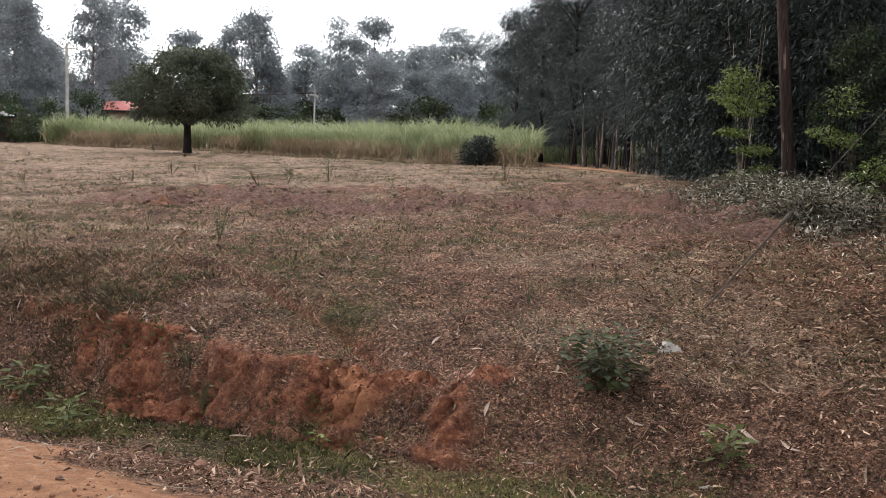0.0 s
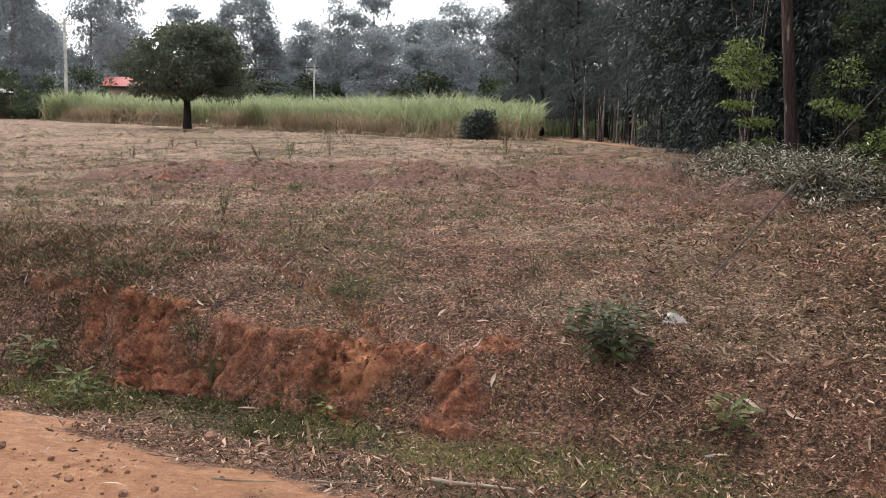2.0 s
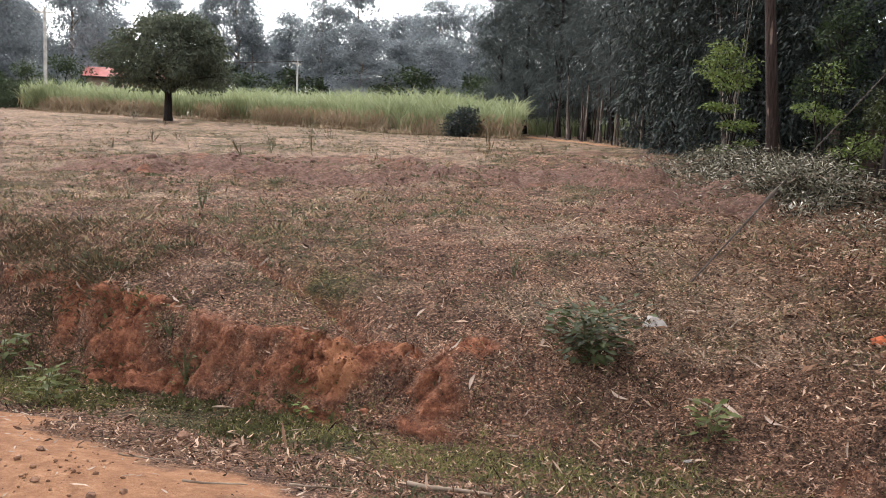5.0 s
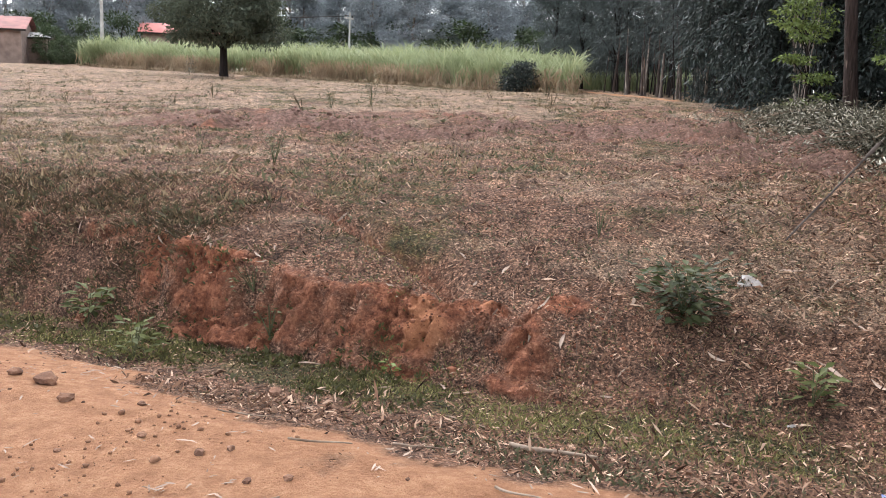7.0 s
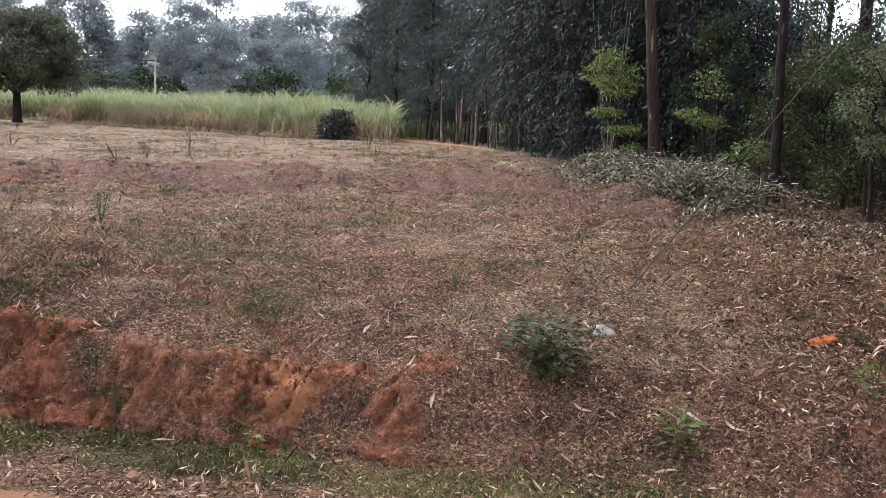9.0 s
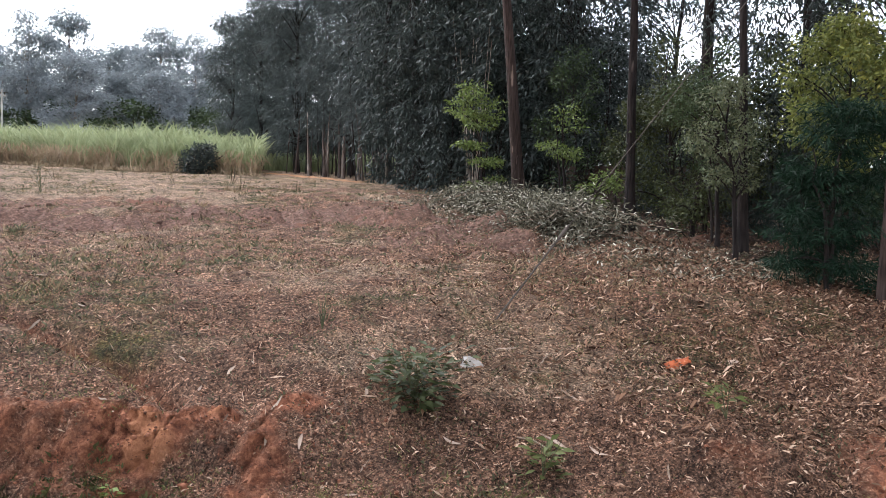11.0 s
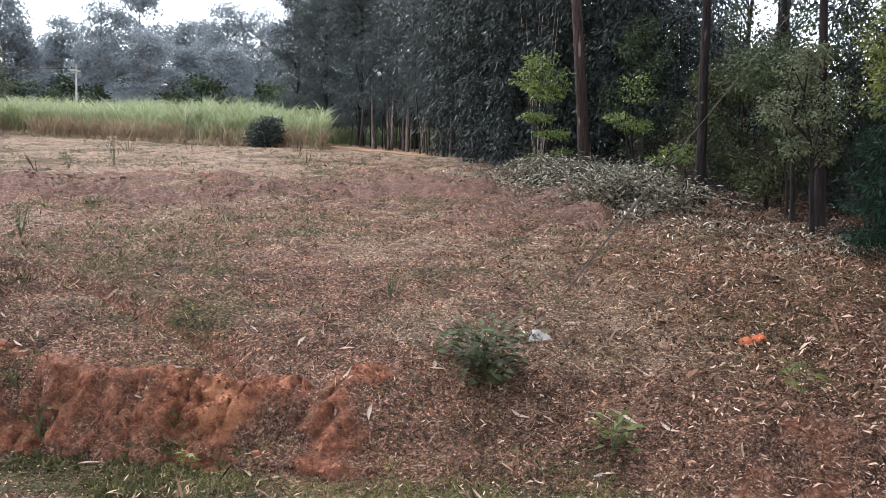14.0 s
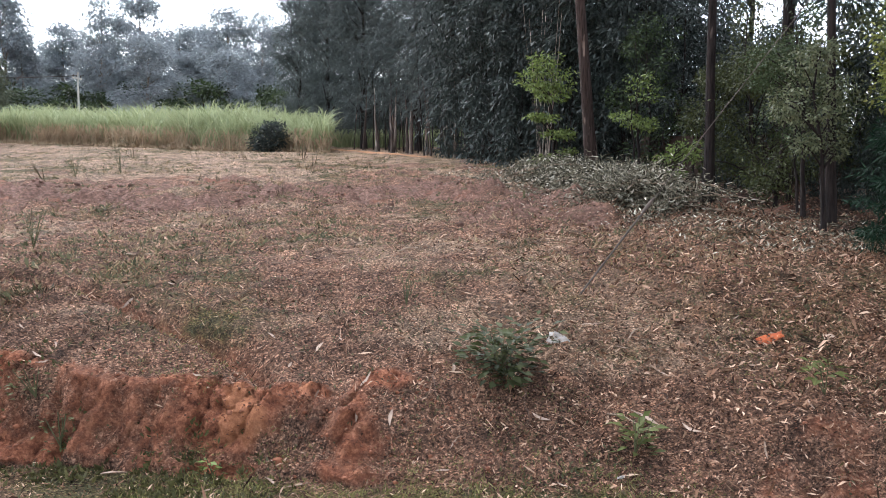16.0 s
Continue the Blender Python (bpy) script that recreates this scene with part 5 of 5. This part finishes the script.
small_plant("field_shrub", "tall grey weeds in the fallow field", -3.7, 20.0, 0.6, 120, 0.09, 0.025, herb, 0.5, 0.15, stalks=7)


# ---- small things lying about ----
def crumpled(name, label, category, x, y, w, d, h, material, seed, group="", taper=0.0):
    n = 9
    gx, gy = np.meshgrid(np.linspace(-0.5, 0.5, n), np.linspace(-0.5, 0.5, n))
    edge = 1 - np.maximum(np.abs(gx), np.abs(gy)) * 1.6
    gz = h * (0.5 + rough(gx * 3, gy * 3, 0.9, seed)) * np.clip(edge + 0.35, 0.02, 1)
    px = gx * w * (1 + 0.35 * rough(gx, gy + 5, 0.4, seed + 1)) + 0.15 * w * gy
    py = gy * d * (1 + 0.35 * rough(gx + 7, gy, 0.4, seed + 2))
    px = px * (1 - taper * (gy + 0.5))
    pz = height(px + x, py + y) - spot(x, y) + 0.008 + gz
    v = np.stack([px, py, pz], -1).reshape(-1, 3)
    low = v - np.array([0, 0, 0.004])
    idx = np.arange(n * n).reshape(n, n)
    f = np.stack([idx[:-1, :-1], idx[:-1, 1:], idx[1:, 1:], idx[1:, :-1]], -1).reshape(-1, 4)
    ob = new(name, fast_mesh(name, np.concatenate([v, low]), np.concatenate([f, f[:, ::-1] + n * n]), material, True))
    ob.location = (x, y, spot(x, y))
    return tagged(ob, label, category, group)


crumpled("plastic_sheet", "crumpled white plastic scrap on the slope", "litter", 1.57, 6.64, 0.2, 0.13, 0.008, white_film, 201, taper=0.75)
crumpled("orange_rag", "crumpled orange cloth lying on the dead leaves", "rag", 3.08, 6.27, 0.19, 0.09, 0.04, orange_cloth, 211)
crumpled("plastic_bag", "small crumpled blue plastic bag by the verge", "litter", 1.62, 4.35, 0.1, 0.08, 0.035, blue_film, 221)
crumpled("paper_scrap", "pale scrap of paper among the dead leaves", "litter", 3.5, 6.2, 0.12, 0.07, 0.025, pale_leaf, 231, taper=0.6)
crumpled("paper_scrap", "small white scrap lying on the bank's foot", "litter", 1.5, 5.35, 0.05, 0.02, 0.012, white_film, 241)


def clod(x, y, size, material, label, group):
    bm = bmesh.new()
    bmesh.ops.create_icosphere(bm, subdivisions=2, radius=size)
    s = int(abs(x * 1000 + y * 77))
    for q in bm.verts:
        k = 1 + 0.6 * noise.noise(q.co * (1.6 / size) + Vector((s % 31, s % 17, s % 13)))
        q.co = Vector((q.co.x * k * 1.15, q.co.y * k, q.co.z * k * 0.7))
    ob = part("stone", bm, material, None)
    ob.location = (x, y, spot(x, y) + size * 0.35)
    ob.rotation_euler = (0, 0, s % 6)
    return tagged(ob, label, "stone", group)


for x, y, s in ((-2.5, 4.8, 0.055), (-2.75, 4.95, 0.035), (-2.25, 4.5, 0.035), (-1.45, 5.4, 0.04), (-1.42, 3.95, 0.022), (-1.3, 4.0, 0.018), (-1.72, 4.1, 0.018), (-1.0, 3.75, 0.02), (-1.15, 3.7, 0.016), (-2.0, 3.9, 0.014), (-0.3, 4.2, 0.018), (-1.9, 4.55, 0.02)):
    clod(x, y, s, stone, "rounded earthy stone lying on the dirt road", "stones on the road")
for k in range(14):
    x, y = strewn(1, 3.0, 4.6, 1.0, -0.62, 0.1)
    clod(float(x[0]), float(y[0]), 0.005 + 0.007 * ((k * 0.618) % 1), stone, "small pebble on the sandy road", "pebbles on the road")
for k in range(22):
    u, v = -4.8 + 4.2 * ((k * 0.618) % 1), 5.45 + 0.75 * ((k * 0.414) % 1)
    clod(u * CA + v * SA, -u * SA + v * CA, 0.006 + 0.009 * ((k * 0.77) % 1), red_clod, "crumb of red earth fallen from the bank", "clods on the red bank")


def lying_stick(x, y, turn, length, r, material, label):
    t = np.linspace(-0.5, 0.5, 8)
    px, py = x + t * length * math.cos(turn), y + t * length * math.sin(turn)
    bend = 0.06 * length * np.sin(t * 5 + x)
    px, py = px - bend * math.sin(turn), py + bend * math.cos(turn)
    line = np.stack([px, py, height(px, py) + r + 0.01], -1)
    o = np.array([x, y, spot(x, y)])
    ob = new("stick", fast_mesh("stick", *tube(line - o, np.linspace(r, r * 0.5, 8), 6), material, True))
    ob.location = o
    return tagged(ob, label, "stick", "sticks on the ground")


for x, y, a, l, r in ((0.1, 4.55, -0.25, 0.42, 0.014), (-0.5, 4.3, -0.2, 0.3, 0.006), (-0.95, 4.15, 0.1, 0.28, 0.006), (-1.1, 3.5, 0.4, 0.25, 0.007), (-0.1, 3.7, -0.5, 0.2, 0.006), (1.7, 5.75, -0.8, 0.22, 0.007), (-1.4, 4.6, -0.1, 0.3, 0.005), (-3.1, 5.2, 0.2, 0.25, 0.006), (-2.3, 7.2, 1.2, 0.35, 0.004), (2.2, 6.6, 0.6, 0.3, 0.006), (0.9, 8.7, 0.15, 0.2, 0.008), (-1.5, 9.2, 0.1, 0.25, 0.01)):
    lying_stick(x, y, a, l, r, twig_wood, "dry pale twig lying on the ground")


for k in range(9):
    u0, v0 = -6.2 + 6.4 * ((k * 0.618 + 0.1) % 1), 6.15 + 0.25 * ((k * 0.414) % 1)
    ln, t = 0.25 + 0.4 * ((k * 0.77) % 1), np.linspace(0, 1, 9)
    uu, vv = u0 + 0.12 * np.sin(4 * t + k) * t + 0.03 * np.sin(11 * t + 2 * k), v0 - ln * t
    px, py = uu * CA + vv * SA, -uu * SA + vv * CA
    o = np.array([px[0], py[0], spot(px[0], py[0])])
    line = np.stack([px, py, height(px, py) + 0.012 + 0.03 * np.sin(np.pi * t)], -1) - o
    ob = new("hanging_root", fast_mesh("hanging_root", *tube(line, np.linspace(0.0032, 0.0016, 9), 5), root_brown, True))
    ob.location = o
    tagged(ob, "thin dry root trailing down the earth bank", "root", "roots on the bank")


def bark_strip(x, y, turn, length, width, k):
    """A curled strip of dead leaf or bark."""
    t = np.linspace(0, 1, 7)
    half = width * np.sin(np.pi * np.clip(t, 0.04, 0.97)) ** 0.7 * 0.5
    bow = 0.07 * length * np.sin(np.pi * t) * (1 if k % 2 else -1)
    lift = 0.010 + 0.12 * length * (t - 0.4) ** 2 * (k % 3)
    c, s = math.cos(turn), math.sin(turn)
    rows = []
    for side, up in ((-1, 0.006), (0, 0), (1, 0.006)):
        lx, ly = (t - 0.5) * length, bow + side * half
        px, py = x + lx * c - ly * s, y + lx * s + ly * c
        rows.append(np.stack([px, py, height(px, py) + lift + up], -1))
    v = np.stack(rows, 1).reshape(-1, 3) - np.array([x, y, spot(x, y)])
    f = np.array([(i * 3 + j, i * 3 + j + 1, i * 3 + j + 4, i * 3 + j + 3) for i in range(6) for j in range(2)])
    ob = new("dead_leaf", fast_mesh("dead_leaf", v, f, pale_leaf, True))
    ob.location = (x, y, spot(x, y))
    return tagged(ob, "large pale dry leaf lying on the slope", "leaf", "large dry leaves")


for k in range(100):
    x, y = strewn(1, 5.0, 11.5, 1.2, -0.5, 0.62)
    x, y = float(x[0]), float(y[0])
    bark_strip(x, y, rng.uniform(0, 6.28), rng.uniform(0.05, 0.105), rng.uniform(0.010, 0.02), k)
for k, (x, y, a, l) in enumerate(((0.05, 6.1, 1.4, 0.1), (0.26, 6.03, 1.2, 0.1), (2.1, 6.08, 2.0, 0.16), (-0.1, 6.84, 0.9, 0.1), (-2.4, 7.18, 1.6, 0.11), (2.06, 5.55, 2.2, 0.13), (-0.5, 5.88, 2.0, 0.12), (-0.35, 5.75, 0.1, 0.14), (1.83, 5.7, 2.2, 0.22), (-1.4, 6.16, 0.05, 0.15), (1.9, 6.75, -0.2, 0.16), (0.15, 6.35, 0.8, 0.12), (0.75, 6.4, 1.3, 0.1), (1.2, 5.9, 2.3, 0.14))):
    bark_strip(x, y, a, l, 0.025, k)
